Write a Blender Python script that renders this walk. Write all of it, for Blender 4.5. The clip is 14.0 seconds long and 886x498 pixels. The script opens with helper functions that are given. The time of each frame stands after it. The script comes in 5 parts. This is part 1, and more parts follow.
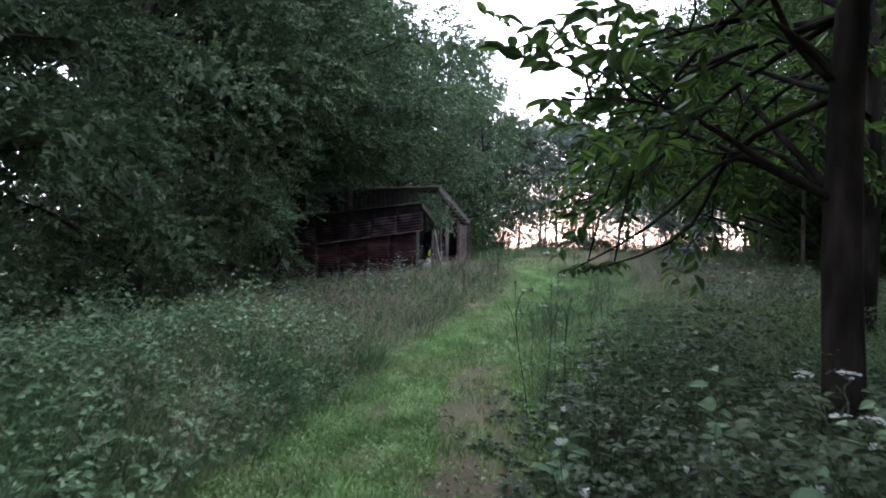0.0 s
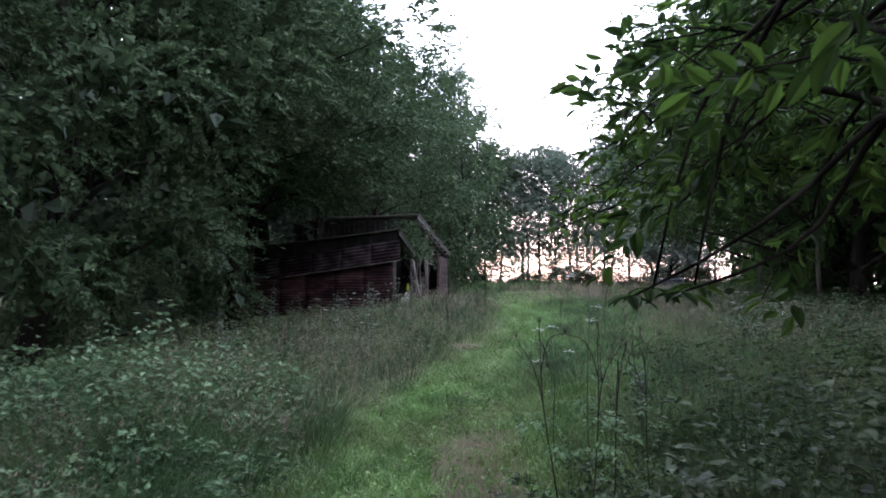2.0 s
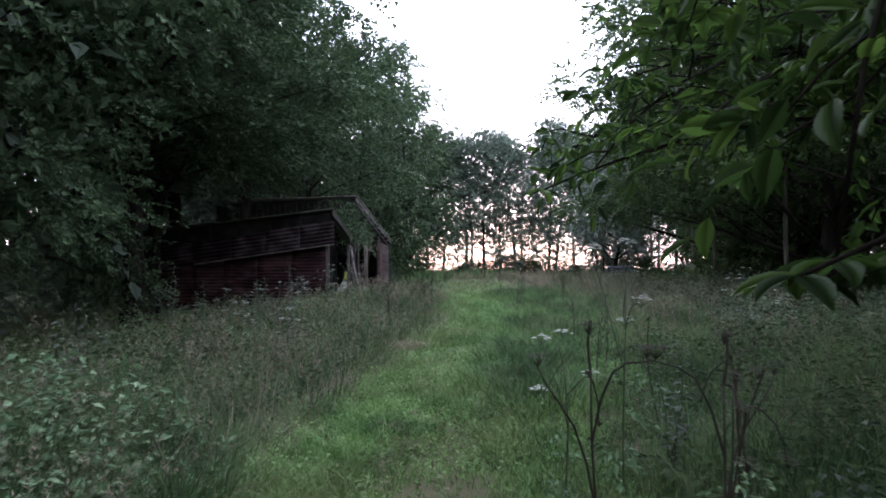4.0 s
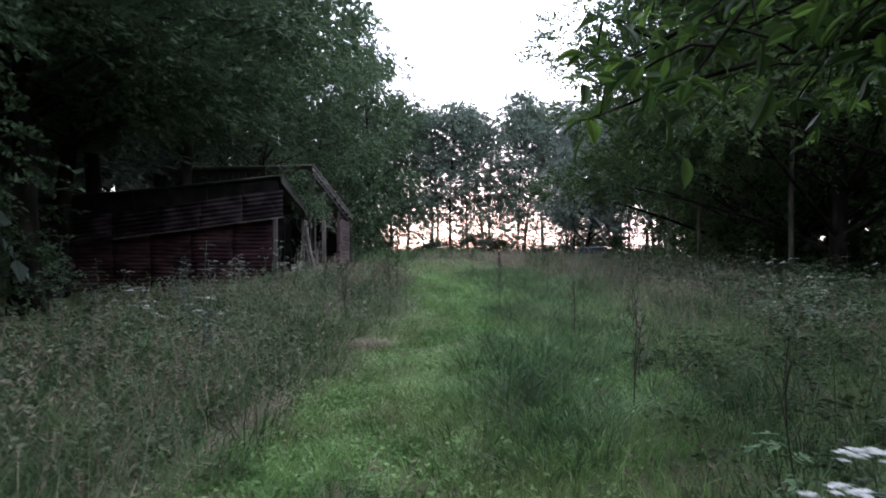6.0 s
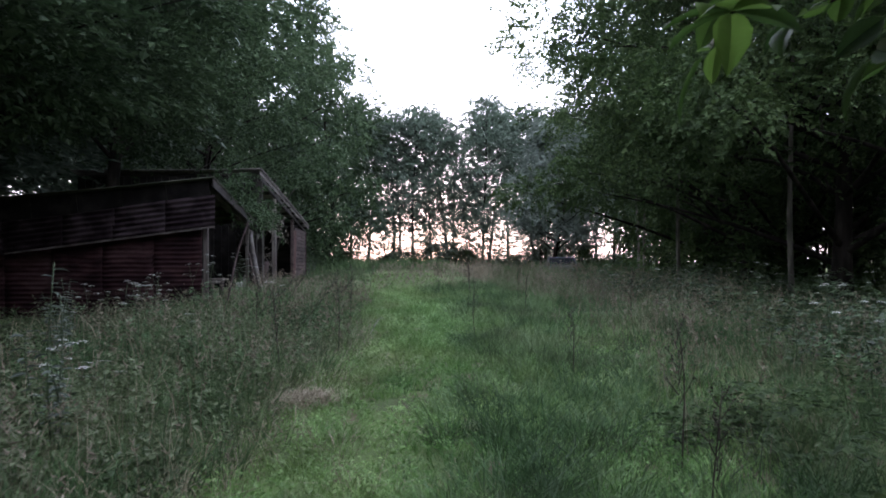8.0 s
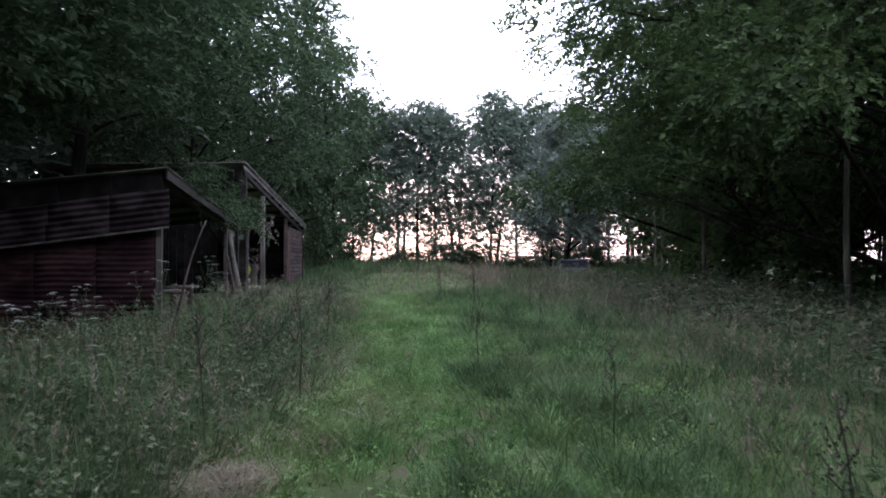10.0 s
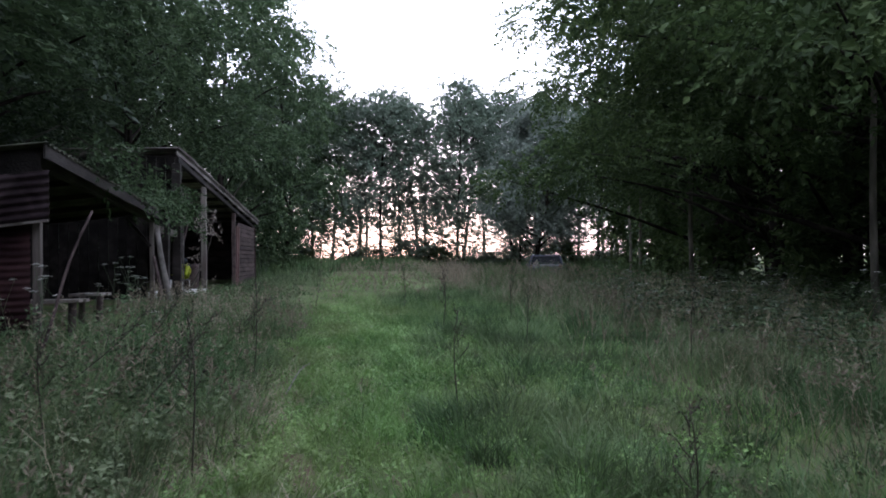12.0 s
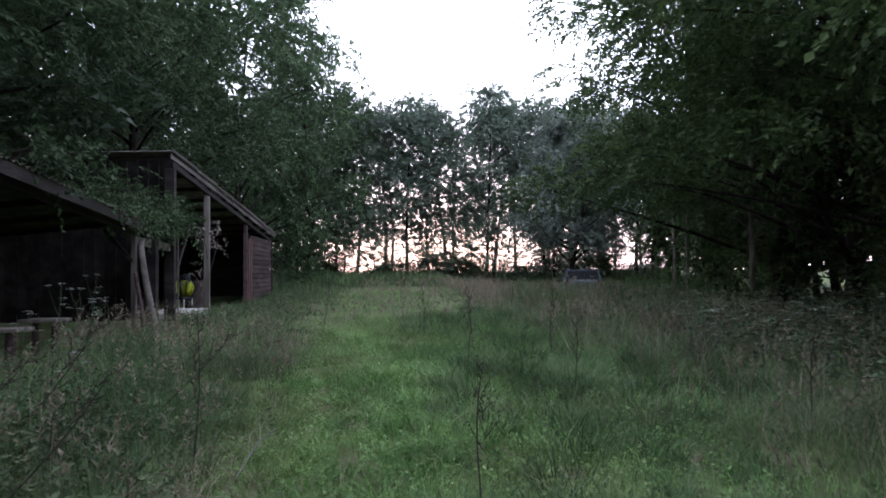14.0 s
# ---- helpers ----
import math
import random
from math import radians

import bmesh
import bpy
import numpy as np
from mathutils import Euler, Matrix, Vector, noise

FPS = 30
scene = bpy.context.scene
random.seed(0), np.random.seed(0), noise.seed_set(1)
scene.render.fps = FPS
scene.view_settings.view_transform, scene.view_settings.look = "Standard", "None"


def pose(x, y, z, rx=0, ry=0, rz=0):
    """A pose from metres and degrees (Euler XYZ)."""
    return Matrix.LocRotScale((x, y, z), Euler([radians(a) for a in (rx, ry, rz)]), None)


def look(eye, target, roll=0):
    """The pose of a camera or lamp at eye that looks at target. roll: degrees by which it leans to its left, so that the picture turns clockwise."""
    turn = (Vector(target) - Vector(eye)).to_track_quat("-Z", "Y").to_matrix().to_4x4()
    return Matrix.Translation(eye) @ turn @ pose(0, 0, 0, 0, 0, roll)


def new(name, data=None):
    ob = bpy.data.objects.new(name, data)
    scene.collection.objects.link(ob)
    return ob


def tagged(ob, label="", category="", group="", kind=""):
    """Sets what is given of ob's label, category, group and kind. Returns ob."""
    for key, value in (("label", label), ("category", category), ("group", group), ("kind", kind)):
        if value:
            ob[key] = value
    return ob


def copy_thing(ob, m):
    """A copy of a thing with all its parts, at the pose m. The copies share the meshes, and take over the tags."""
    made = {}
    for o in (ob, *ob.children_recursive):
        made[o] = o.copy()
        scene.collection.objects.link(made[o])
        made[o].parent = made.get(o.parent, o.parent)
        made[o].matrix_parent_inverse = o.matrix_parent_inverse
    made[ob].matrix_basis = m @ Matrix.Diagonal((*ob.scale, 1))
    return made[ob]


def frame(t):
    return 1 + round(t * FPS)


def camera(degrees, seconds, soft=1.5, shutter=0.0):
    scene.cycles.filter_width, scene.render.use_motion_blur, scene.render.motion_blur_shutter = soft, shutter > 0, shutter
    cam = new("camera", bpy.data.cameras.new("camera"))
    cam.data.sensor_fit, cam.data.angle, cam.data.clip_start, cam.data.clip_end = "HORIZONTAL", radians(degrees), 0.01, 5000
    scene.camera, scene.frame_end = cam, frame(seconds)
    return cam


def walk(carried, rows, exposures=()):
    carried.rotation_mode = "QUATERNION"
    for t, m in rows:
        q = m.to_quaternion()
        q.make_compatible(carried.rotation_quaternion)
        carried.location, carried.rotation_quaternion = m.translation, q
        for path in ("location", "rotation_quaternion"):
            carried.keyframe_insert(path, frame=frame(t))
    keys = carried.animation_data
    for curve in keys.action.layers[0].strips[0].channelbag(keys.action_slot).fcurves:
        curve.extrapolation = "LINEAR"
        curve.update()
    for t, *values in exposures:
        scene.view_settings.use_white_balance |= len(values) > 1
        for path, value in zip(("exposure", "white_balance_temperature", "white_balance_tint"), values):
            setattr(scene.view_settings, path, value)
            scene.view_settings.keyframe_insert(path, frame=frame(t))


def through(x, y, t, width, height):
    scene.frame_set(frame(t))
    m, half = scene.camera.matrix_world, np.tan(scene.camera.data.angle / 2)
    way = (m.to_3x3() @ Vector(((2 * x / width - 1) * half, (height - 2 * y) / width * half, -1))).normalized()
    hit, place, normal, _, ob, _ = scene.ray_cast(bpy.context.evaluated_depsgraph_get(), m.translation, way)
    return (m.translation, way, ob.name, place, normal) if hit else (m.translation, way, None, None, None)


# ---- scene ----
cam = camera(66.9, 14.0, soft=1.8, shutter=0.35)
METRES, EYE, TILT, LEAN, TURN = 14.7, 1.5, 0.0, 0.0, 3.4
ROWS = [
    (0.0, 0.0, 0.0, 0.0, -0.0, 0.31, -0.28),
    (0.5, 0.0003, 0.0386, -0.0009, 0.12, 2.53, 0.02),
    (1.0, -0.0017, 0.0778, -0.004, -0.27, 3.05, -0.14),
    (1.5, -0.0017, 0.1119, -0.0046, -1.2, 2.87, -0.07),
    (2.0, -0.0009, 0.152, -0.0057, -1.77, 3.34, 0.48),
    (2.5, -0.002, 0.1886, -0.0085, -3.93, 3.11, 0.37),
    (3.0, 0.0002, 0.2255, -0.01, -5.21, 2.25, 0.51),
    (5.5, 0.0119, 0.4101, -0.0066, -8.86, 2.68, 0.44),
    (6.0, 0.0164, 0.4505, -0.0073, -9.95, 0.57, 0.18),
    (6.5, 0.018, 0.4869, -0.0046, -12.28, 0.05, -0.0),
    (7.0, 0.0233, 0.5217, -0.0026, -13.02, 1.45, 0.57),
    (9.5, 0.0698, 0.6763, 0.009, -13.35, 1.01, 0.2),
    (10.0, 0.079, 0.7112, 0.0105, -12.5, 1.26, 0.19),
    (10.5, 0.0852, 0.7439, 0.0096, -12.53, 1.81, 0.64),
    (11.0, 0.092, 0.7787, 0.0091, -13.74, 1.65, 0.92),
    (11.5, 0.1013, 0.8126, 0.0129, -15.17, 0.93, 0.89),
    (12.0, 0.1097, 0.849, 0.0143, -15.5, 0.89, 0.73),
    (12.5, 0.1226, 0.8819, 0.0147, -15.16, 1.22, 1.18),
    (13.0, 0.133, 0.915, 0.0171, -13.74, 1.88, 1.32),
    (13.5, 0.14, 0.944, 0.0192, -13.78, 2.71, 1.07),
    (14.0, 0.1513, 0.9791, 0.0199, -12.91, 2.03, 0.69),
]
walk(cam, [(t, pose(0, 0, EYE, TILT, LEAN, TURN) @ pose(METRES * x, METRES * y, METRES * z, 90 + pitch, roll, yaw)) for t, x, y, z, yaw, pitch, roll in ROWS], [(0.0, 2.5, 6150, 20), (3.0, 2.24, 6150, 20), (7.0, 2.04, 6150, 20), (14.0, 1.78, 6150, 20)])

# ---- world and light ----
world = bpy.data.worlds.new("dusk_sky")
scene.world = world
world.use_nodes = True
wn, wl = world.node_tree.nodes, world.node_tree.links
wn.clear()
sky = wn.new("ShaderNodeTexSky")
sky.sky_type = "NISHITA"
sky.sun_disc = False
sky.sun_elevation = radians(3.0)
sky.sun_rotation = radians(8.0)
coords = wn.new("ShaderNodeTexCoord")
split = wn.new("ShaderNodeSeparateXYZ")
rise = wn.new("ShaderNodeMapRange")
rise.inputs["From Min"].default_value, rise.inputs["From Max"].default_value = 0.02, 0.26
cloud = wn.new("ShaderNodeMix")
cloud.data_type = "RGBA"
cloud.inputs["A"].default_value = (12.6, 10.4, 10.6, 1)
cloud.inputs["B"].default_value = (11.2, 12.3, 14.0, 1)
veil = wn.new("ShaderNodeMix")
veil.data_type = "RGBA"
veil.inputs["Factor"].default_value = 0.85
back = wn.new("ShaderNodeBackground")
back.inputs["Strength"].default_value = 0.1
wout = wn.new("ShaderNodeOutputWorld")
wl.new(coords.outputs["Generated"], split.inputs[0])
wl.new(split.outputs["Z"], rise.inputs["Value"])
wl.new(rise.outputs["Result"], cloud.inputs["Factor"])
wl.new(sky.outputs["Color"], veil.inputs["A"])
wl.new(cloud.outputs["Result"], veil.inputs["B"])
wl.new(veil.outputs["Result"], back.inputs["Color"])
wl.new(back.outputs["Background"], wout.inputs["Surface"])

sun = new("sun", bpy.data.lights.new("sun", "SUN"))
sun.data.energy, sun.data.angle, sun.data.color = 0.5, radians(25), (1.0, 0.86, 0.78)
sun.matrix_world = look((0, 0, 40), (-5.5, -39.6, 37.9))


# ---- materials ----
def material(name, stops, scale=4.0, rough=0.8, spec=0.3, bump=0.0, bump_scale=40.0, island=0.0, objects=0.0, through=0.0,
             stretch=(1, 1, 1), metal=0.0, distort=0.3, patch=None):
    """A noise-driven surface. stops: colours from dark to light. island, objects: how much single pieces differ. through: share of light that passes."""
    mat = bpy.data.materials.new(name)
    mat.use_nodes = True
    nodes, links = mat.node_tree.nodes, mat.node_tree.links
    bsdf = nodes["Principled BSDF"]
    bsdf.inputs["Roughness"].default_value = rough
    bsdf.inputs["Specular IOR Level"].default_value = spec
    bsdf.inputs["Metallic"].default_value = metal
    tc = nodes.new("ShaderNodeTexCoord")
    mp = nodes.new("ShaderNodeMapping")
    mp.inputs["Scale"].default_value = stretch
    links.new(tc.outputs["Object"], mp.inputs["Vector"])
    n1 = nodes.new("ShaderNodeTexNoise")
    n1.inputs["Scale"].default_value = scale
    n1.inputs["Detail"].default_value = 6
    n1.inputs["Distortion"].default_value = distort
    links.new(mp.outputs["Vector"], n1.inputs["Vector"])
    spread = nodes.new("ShaderNodeMapRange")
    spread.inputs["From Min"].default_value, spread.inputs["From Max"].default_value = (0.36, 0.64) if island or objects else (0.0, 1.0)
    links.new(n1.outputs["Fac"], spread.inputs["Value"])
    value = spread.outputs["Result"]
    for amount, source, socket in ((island, "ShaderNodeNewGeometry", "Random Per Island"), (objects, "ShaderNodeObjectInfo", "Random")):
        if amount:
            extra = nodes.new(source)
            mixer = nodes.new("ShaderNodeMix")
            mixer.inputs["Factor"].default_value = amount
            links.new(value, mixer.inputs["A"])
            links.new(extra.outputs[socket], mixer.inputs["B"])
            value = mixer.outputs["Result"]
    ramp = nodes.new("ShaderNodeValToRGB")
    els = ramp.color_ramp.elements
    low, high = (0.06, 0.94) if island or objects else (0.3, 0.7)
    for i, tone in enumerate(stops):
        at = low + (high - low) * i / max(1, len(stops) - 1)
        el = els[i] if i < 2 else els.new(at)
        el.position, el.color = at, (*tone, 1)
    links.new(value, ramp.inputs["Fac"])
    colour = ramp.outputs["Color"]
    if patch:
        n3 = nodes.new("ShaderNodeTexNoise")
        n3.inputs["Scale"].default_value = patch[1]
        n3.inputs["Detail"].default_value = 3
        links.new(tc.outputs["Object"], n3.inputs["Vector"])
        where = nodes.new("ShaderNodeMapRange")
        where.inputs["From Min"].default_value, where.inputs["From Max"].default_value = 0.45, 0.63
        where.inputs["To Max"].default_value = patch[2]
        links.new(n3.outputs["Fac"], where.inputs["Value"])
        tint = nodes.new("ShaderNodeMix")
        tint.data_type = "RGBA"
        links.new(where.outputs["Result"], tint.inputs[0])
        links.new(colour, tint.inputs[6])
        tint.inputs[7].default_value = (*patch[0], 1)
        colour = tint.outputs[2]
    links.new(colour, bsdf.inputs["Base Color"])
    if bump:
        n2 = nodes.new("ShaderNodeTexNoise")
        n2.inputs["Scale"].default_value = bump_scale
        n2.inputs["Detail"].default_value = 5
        links.new(mp.outputs["Vector"], n2.inputs["Vector"])
        bp = nodes.new("ShaderNodeBump")
        bp.inputs["Strength"].default_value = bump
        bp.inputs["Distance"].default_value = 0.02
        links.new(n2.outputs["Fac"], bp.inputs["Height"])
        links.new(bp.outputs["Normal"], bsdf.inputs["Normal"])
    if through:
        tr = nodes.new("ShaderNodeBsdfTranslucent")
        links.new(colour, tr.inputs["Color"])
        ms = nodes.new("ShaderNodeMixShader")
        ms.inputs["Fac"].default_value = through
        links.new(bsdf.outputs["BSDF"], ms.inputs[1])
        links.new(tr.outputs["BSDF"], ms.inputs[2])
        links.new(ms.outputs["Shader"], nodes["Material Output"].inputs["Surface"])
    return mat


LEAF_LEFT = material("hedge_leaf", [(0.021, 0.037, 0.019), (0.042, 0.071, 0.033), (0.08, 0.12, 0.06)], 0.6, 0.6, 0.12, island=0.6, through=0.28)
# paler and bluer than the near leaves: distance haze is in the colour
LEAF_FAR_HAZE = material("far_leaf_haze", [(0.045, 0.07, 0.05), (0.08, 0.115, 0.082), (0.125, 0.16, 0.125)], 0.4, 0.6, 0.3, island=0.6, through=0.4)
LEAF_SILVER = material("silver_leaf", [(0.06, 0.08, 0.065), (0.10, 0.125, 0.105), (0.15, 0.18, 0.15)], 0.5, 0.6, 0.3, island=0.6, through=0.2)
LEAF_RIGHT = material("wood_leaf", [(0.02, 0.036, 0.014), (0.04, 0.068, 0.024), (0.077, 0.113, 0.041)], 0.5, 0.6, 0.12, island=0.6, through=0.35)
LEAF_BIG = material("broad_leaf", [(0.014, 0.03, 0.010), (0.034, 0.07, 0.015), (0.085, 0.15, 0.028)], 1.5, 0.5, 0.2, 0.15, 60, island=0.65, through=0.55)
LEAF_WEED = material("weed_leaf", [(0.045, 0.092, 0.046), (0.11, 0.19, 0.095), (0.20, 0.29, 0.16)], 0.7, 0.6, 0.3, island=0.6, through=0.25)
LEAF_BRAMBLE = material("bramble_leaf", [(0.012, 0.025, 0.010), (0.028, 0.052, 0.019), (0.066, 0.10, 0.042)], 0.8, 0.5, 0.35, island=0.6, through=0.25)
GRASS_LANE = material("short_grass", [(0.03, 0.072, 0.018), (0.088, 0.19, 0.046), (0.25, 0.39, 0.145)], 1.9, 0.5, 0.3, island=0.36, through=0.3, patch=((0.15, 0.185, 0.07), 0.8, 0.55))
GRASS_TALL = material("tall_grass", [(0.016, 0.038, 0.014), (0.05, 0.104, 0.037), (0.155, 0.23, 0.11)], 1.3, 0.55, 0.22, island=0.36, through=0.3, patch=((0.11, 0.115, 0.06), 0.7, 0.4))
LEAF_MEADOW = material("meadow_leaf", [(0.022, 0.037, 0.016), (0.06, 0.09, 0.038), (0.158, 0.195, 0.112)], 0.7, 0.6, 0.25, island=0.6, through=0.25, patch=((0.085, 0.082, 0.045), 0.8, 0.45))
SEED_HEAD = material("seed_head", [(0.09, 0.075, 0.055), (0.165, 0.14, 0.105), (0.28, 0.245, 0.19)], 0.8, 0.8, 0.15, island=0.5, through=0.2)
GRASS_DRY = material("dry_grass", [(0.12, 0.105, 0.072), (0.21, 0.18, 0.13), (0.33, 0.29, 0.21)], 0.5, 0.7, 0.2, island=0.6, through=0.2)
STEM = material("green_stem", [(0.03, 0.048, 0.022), (0.055, 0.078, 0.038)], 8, 0.6, 0.3)
STEM_BROWN = material("brown_stem", [(0.022, 0.02, 0.014), (0.05, 0.043, 0.032)], 8, 0.8, 0.2)
PETAL = material("white_petal", [(0.38, 0.40, 0.37), (0.62, 0.63, 0.60)], 20, 0.7, 0.2, island=0.5, through=0.2)
BARK = material("dark_bark", [(0.006, 0.0055, 0.005), (0.015, 0.013, 0.011), (0.034, 0.03, 0.026)], 5, 0.95, 0.03, 0.9, 14, stretch=(1, 1, 0.25))
BARK_PALE = material("pale_bark", [(0.035, 0.032, 0.026), (0.075, 0.07, 0.058), (0.13, 0.12, 0.10)], 5, 0.9, 0.15, 0.6, 18, stretch=(1, 1, 0.3))
WOOD_GREY = material("weathered_wood", [(0.055, 0.046, 0.041), (0.11, 0.094, 0.086), (0.18, 0.16, 0.148)], 6, 0.85, 0.2, 0.6, 50, objects=0.35, stretch=(1, 1, 0.12))
WOOD_DARK = material("old_dark_boards", [(0.012, 0.010, 0.010), (0.026, 0.022, 0.021), (0.05, 0.043, 0.04)], 4, 0.9, 0.15, 0.5, 40, objects=0.35, stretch=(0.3, 0.3, 1))
# near-black base colour carries the shade of the shed interiors and eaves
SHADE_BLACK = material("shade_black_boards", [(0.005, 0.0045, 0.0045), (0.011, 0.01, 0.0095), (0.022, 0.019, 0.018)], 4, 0.95, 0.08, 0.4, 40, objects=0.3)
WOOD_PLANK = material("brown_weatherboard", [(0.026, 0.018, 0.018), (0.052, 0.037, 0.036), (0.09, 0.068, 0.065)], 5, 0.85, 0.2, 0.5, 45, objects=0.4, stretch=(1, 0.12, 1))
WOOD_RED = material("faded_red_paint", [(0.05, 0.024, 0.024), (0.095, 0.043, 0.041), (0.14, 0.085, 0.076)], 6, 0.75, 0.25, 0.4, 50, objects=0.3, stretch=(1, 1, 0.2))
SHEET_RED = material("rusty_red_sheet", [(0.014, 0.008, 0.009), (0.032, 0.0165, 0.018), (0.06, 0.033, 0.034)], 3, 0.9, 0.04, 0.3, 60, objects=0.25, stretch=(0.6, 1, 1.5))
SHEET_GREY = material("dull_grey_sheet", [(0.010, 0.007, 0.008), (0.022, 0.016, 0.018), (0.055, 0.042, 0.046)], 2.5, 0.9, 0.04, 0.3, 60, objects=0.25)
ROOF_MOSS = material("mossy_roof", [(0.02, 0.024, 0.015), (0.042, 0.046, 0.03), (0.08, 0.075, 0.06)], 3, 0.9, 0.15, 0.6, 30, objects=0.2)
FASCIA = material("split_grey_board", [(0.045, 0.038, 0.034), (0.09, 0.08, 0.074), (0.17, 0.155, 0.145)], 4, 0.85, 0.2, 0.7, 40, objects=0.35, stretch=(1, 0.15, 1))
ROOF_GREY = material("grey_roof_sheet", [(0.08, 0.072, 0.066), (0.14, 0.128, 0.12), (0.24, 0.22, 0.21)], 4, 0.8, 0.2, 0.5, 40, objects=0.3)
CONCRETE = material("pale_concrete", [(0.30, 0.29, 0.27), (0.42, 0.41, 0.39), (0.5, 0.49, 0.47)], 6, 0.9, 0.2, 0.4, 60)
HIVIS = material("yellow_cloth", [(0.24, 0.28, 0.02), (0.36, 0.41, 0.03)], 12, 0.7, 0.2, 0.3, 30)
DARK_CLOTH = material("dark_cloth", [(0.02, 0.022, 0.03), (0.045, 0.05, 0.06)], 12, 0.9, 0.1)
WHITE_PAINT = material("worn_white_paint", [(0.5, 0.5, 0.48), (0.72, 0.72, 0.7)], 9, 0.6, 0.3)
CAR_PAINT = material("blue_grey_car_paint", [(0.03, 0.036, 0.05), (0.052, 0.062, 0.085)], 3, 0.45, 0.35)
CAR_GLASS = material("dark_car_glass", [(0.008, 0.009, 0.011), (0.014, 0.015, 0.018)], 3, 0.35, 0.08)
RUBBER = material("black_rubber", [(0.012, 0.012, 0.012), (0.03, 0.03, 0.03)], 9, 0.85, 0.2)
RIM = material("alloy", [(0.35, 0.35, 0.36), (0.5, 0.5, 0.52)], 9, 0.4, 0.5, metal=0.8)
LAMP_RED = material("red_lens", [(0.05, 0.006, 0.006), (0.08, 0.01, 0.01)], 9, 0.2, 0.5)


def ground_material():
    mat = material("meadow_ground", [(0.035, 0.045, 0.02), (0.06, 0.085, 0.032), (0.085, 0.125, 0.045)], 1.2, 0.95, 0.1, 0.6, 25)
    nodes, links = mat.node_tree.nodes, mat.node_tree.links
    bsdf = nodes["Principled BSDF"]
    grass = bsdf.inputs["Base Color"].links[0].from_socket
    tc = nodes.new("ShaderNodeTexCoord")
    mp = nodes.new("ShaderNodeMapping")
    mp.inputs["Scale"].default_value = (1.6, 0.5, 1)
    n = nodes.new("ShaderNodeTexNoise")
    n.inputs["Scale"].default_value, n.inputs["Detail"].default_value = 2.6, 8
    ramp = nodes.new("ShaderNodeValToRGB")
    ramp.color_ramp.elements[0].position, ramp.color_ramp.elements[1].position = 0.5, 0.66
    mix = nodes.new("ShaderNodeMix")
    mix.data_type = "RGBA"
    mix.inputs["B"].default_value = (0.085, 0.062, 0.046, 1)
    links.new(tc.outputs["Object"], mp.inputs["Vector"])
    links.new(mp.outputs["Vector"], n.inputs["Vector"])
    links.new(n.outputs["Fac"], ramp.inputs["Fac"])
    # the worn track of the lane
    xyz = nodes.new("ShaderNodeSeparateXYZ")
    links.new(tc.outputs["Object"], xyz.inputs[0])
    off = nodes.new("ShaderNodeMath")
    off.operation = "ABSOLUTE"
    links.new(xyz.outputs["X"], off.inputs[0])
    across = nodes.new("ShaderNodeMapRange")
    for key, value in (("From Min", 0.2), ("From Max", 0.6), ("To Min", 1.0), ("To Max", 0.0)):
        across.inputs[key].default_value = value
    links.new(off.outputs[0], across.inputs["Value"])
    along = nodes.new("ShaderNodeMapRange")
    for key, value in (("From Min", 8.0), ("From Max", 12.0), ("To Min", 0.7), ("To Max", 0.0)):
        along.inputs[key].default_value = value
    links.new(xyz.outputs["Y"], along.inputs["Value"])
    track = nodes.new("ShaderNodeMath")
    track.operation = "MULTIPLY"
    links.new(across.outputs["Result"], track.inputs[0])
    links.new(along.outputs["Result"], track.inputs[1])
    both = nodes.new("ShaderNodeMath")
    both.operation = "MAXIMUM"
    links.new(track.outputs[0], both.inputs[0])
    links.new(ramp.outputs["Color"], both.inputs[1])
    links.new(both.outputs[0], mix.inputs["Factor"])
    links.new(grass, mix.inputs["A"])
    links.new(mix.outputs["Result"], bsdf.inputs["Base Color"])
    return mat


GROUND = ground_material()
rng = np.random.default_rng(7)


# ---- building blocks ----
def array_mesh(name, verts, tris, mat, smooth=False):
    """A mesh from arrays of corners (n, 3) and triangles (m, 3)."""
    me = bpy.data.meshes.new(name)
    verts, tris = np.asarray(verts, np.float32), np.asarray(tris, np.int32)
    me.vertices.add(len(verts))
    me.vertices.foreach_set("co", verts.ravel())
    me.loops.add(tris.size)
    me.loops.foreach_set("vertex_index", tris.ravel())
    me.polygons.add(len(tris))
    me.polygons.foreach_set("loop_start", np.arange(0, tris.size, 3, dtype=np.int32))
    me.polygons.foreach_set("use_smooth", np.full(len(tris), smooth))
    me.materials.append(mat)
    me.update(calc_edges=True)
    me.validate()
    return me


def thing(name, data, label, category, group="", kind="", at=(0, 0, 0)):
    ob = tagged(new(name, data), label, category, group, kind)
    ob.location = at
    return ob


def part(name, bm, mat, parent, label=""):
    """Links a bmesh, or a finished mesh, as one object under a thing or a part."""
    if isinstance(bm, bpy.types.Mesh):
        me = bm
    else:
        me = bpy.data.meshes.new(name)
        bm.normal_update()
        bm.to_mesh(me)
        bm.free()
        me.materials.append(mat)
    ob = new(name, me)
    ob.parent = parent
    return tagged(ob, label)


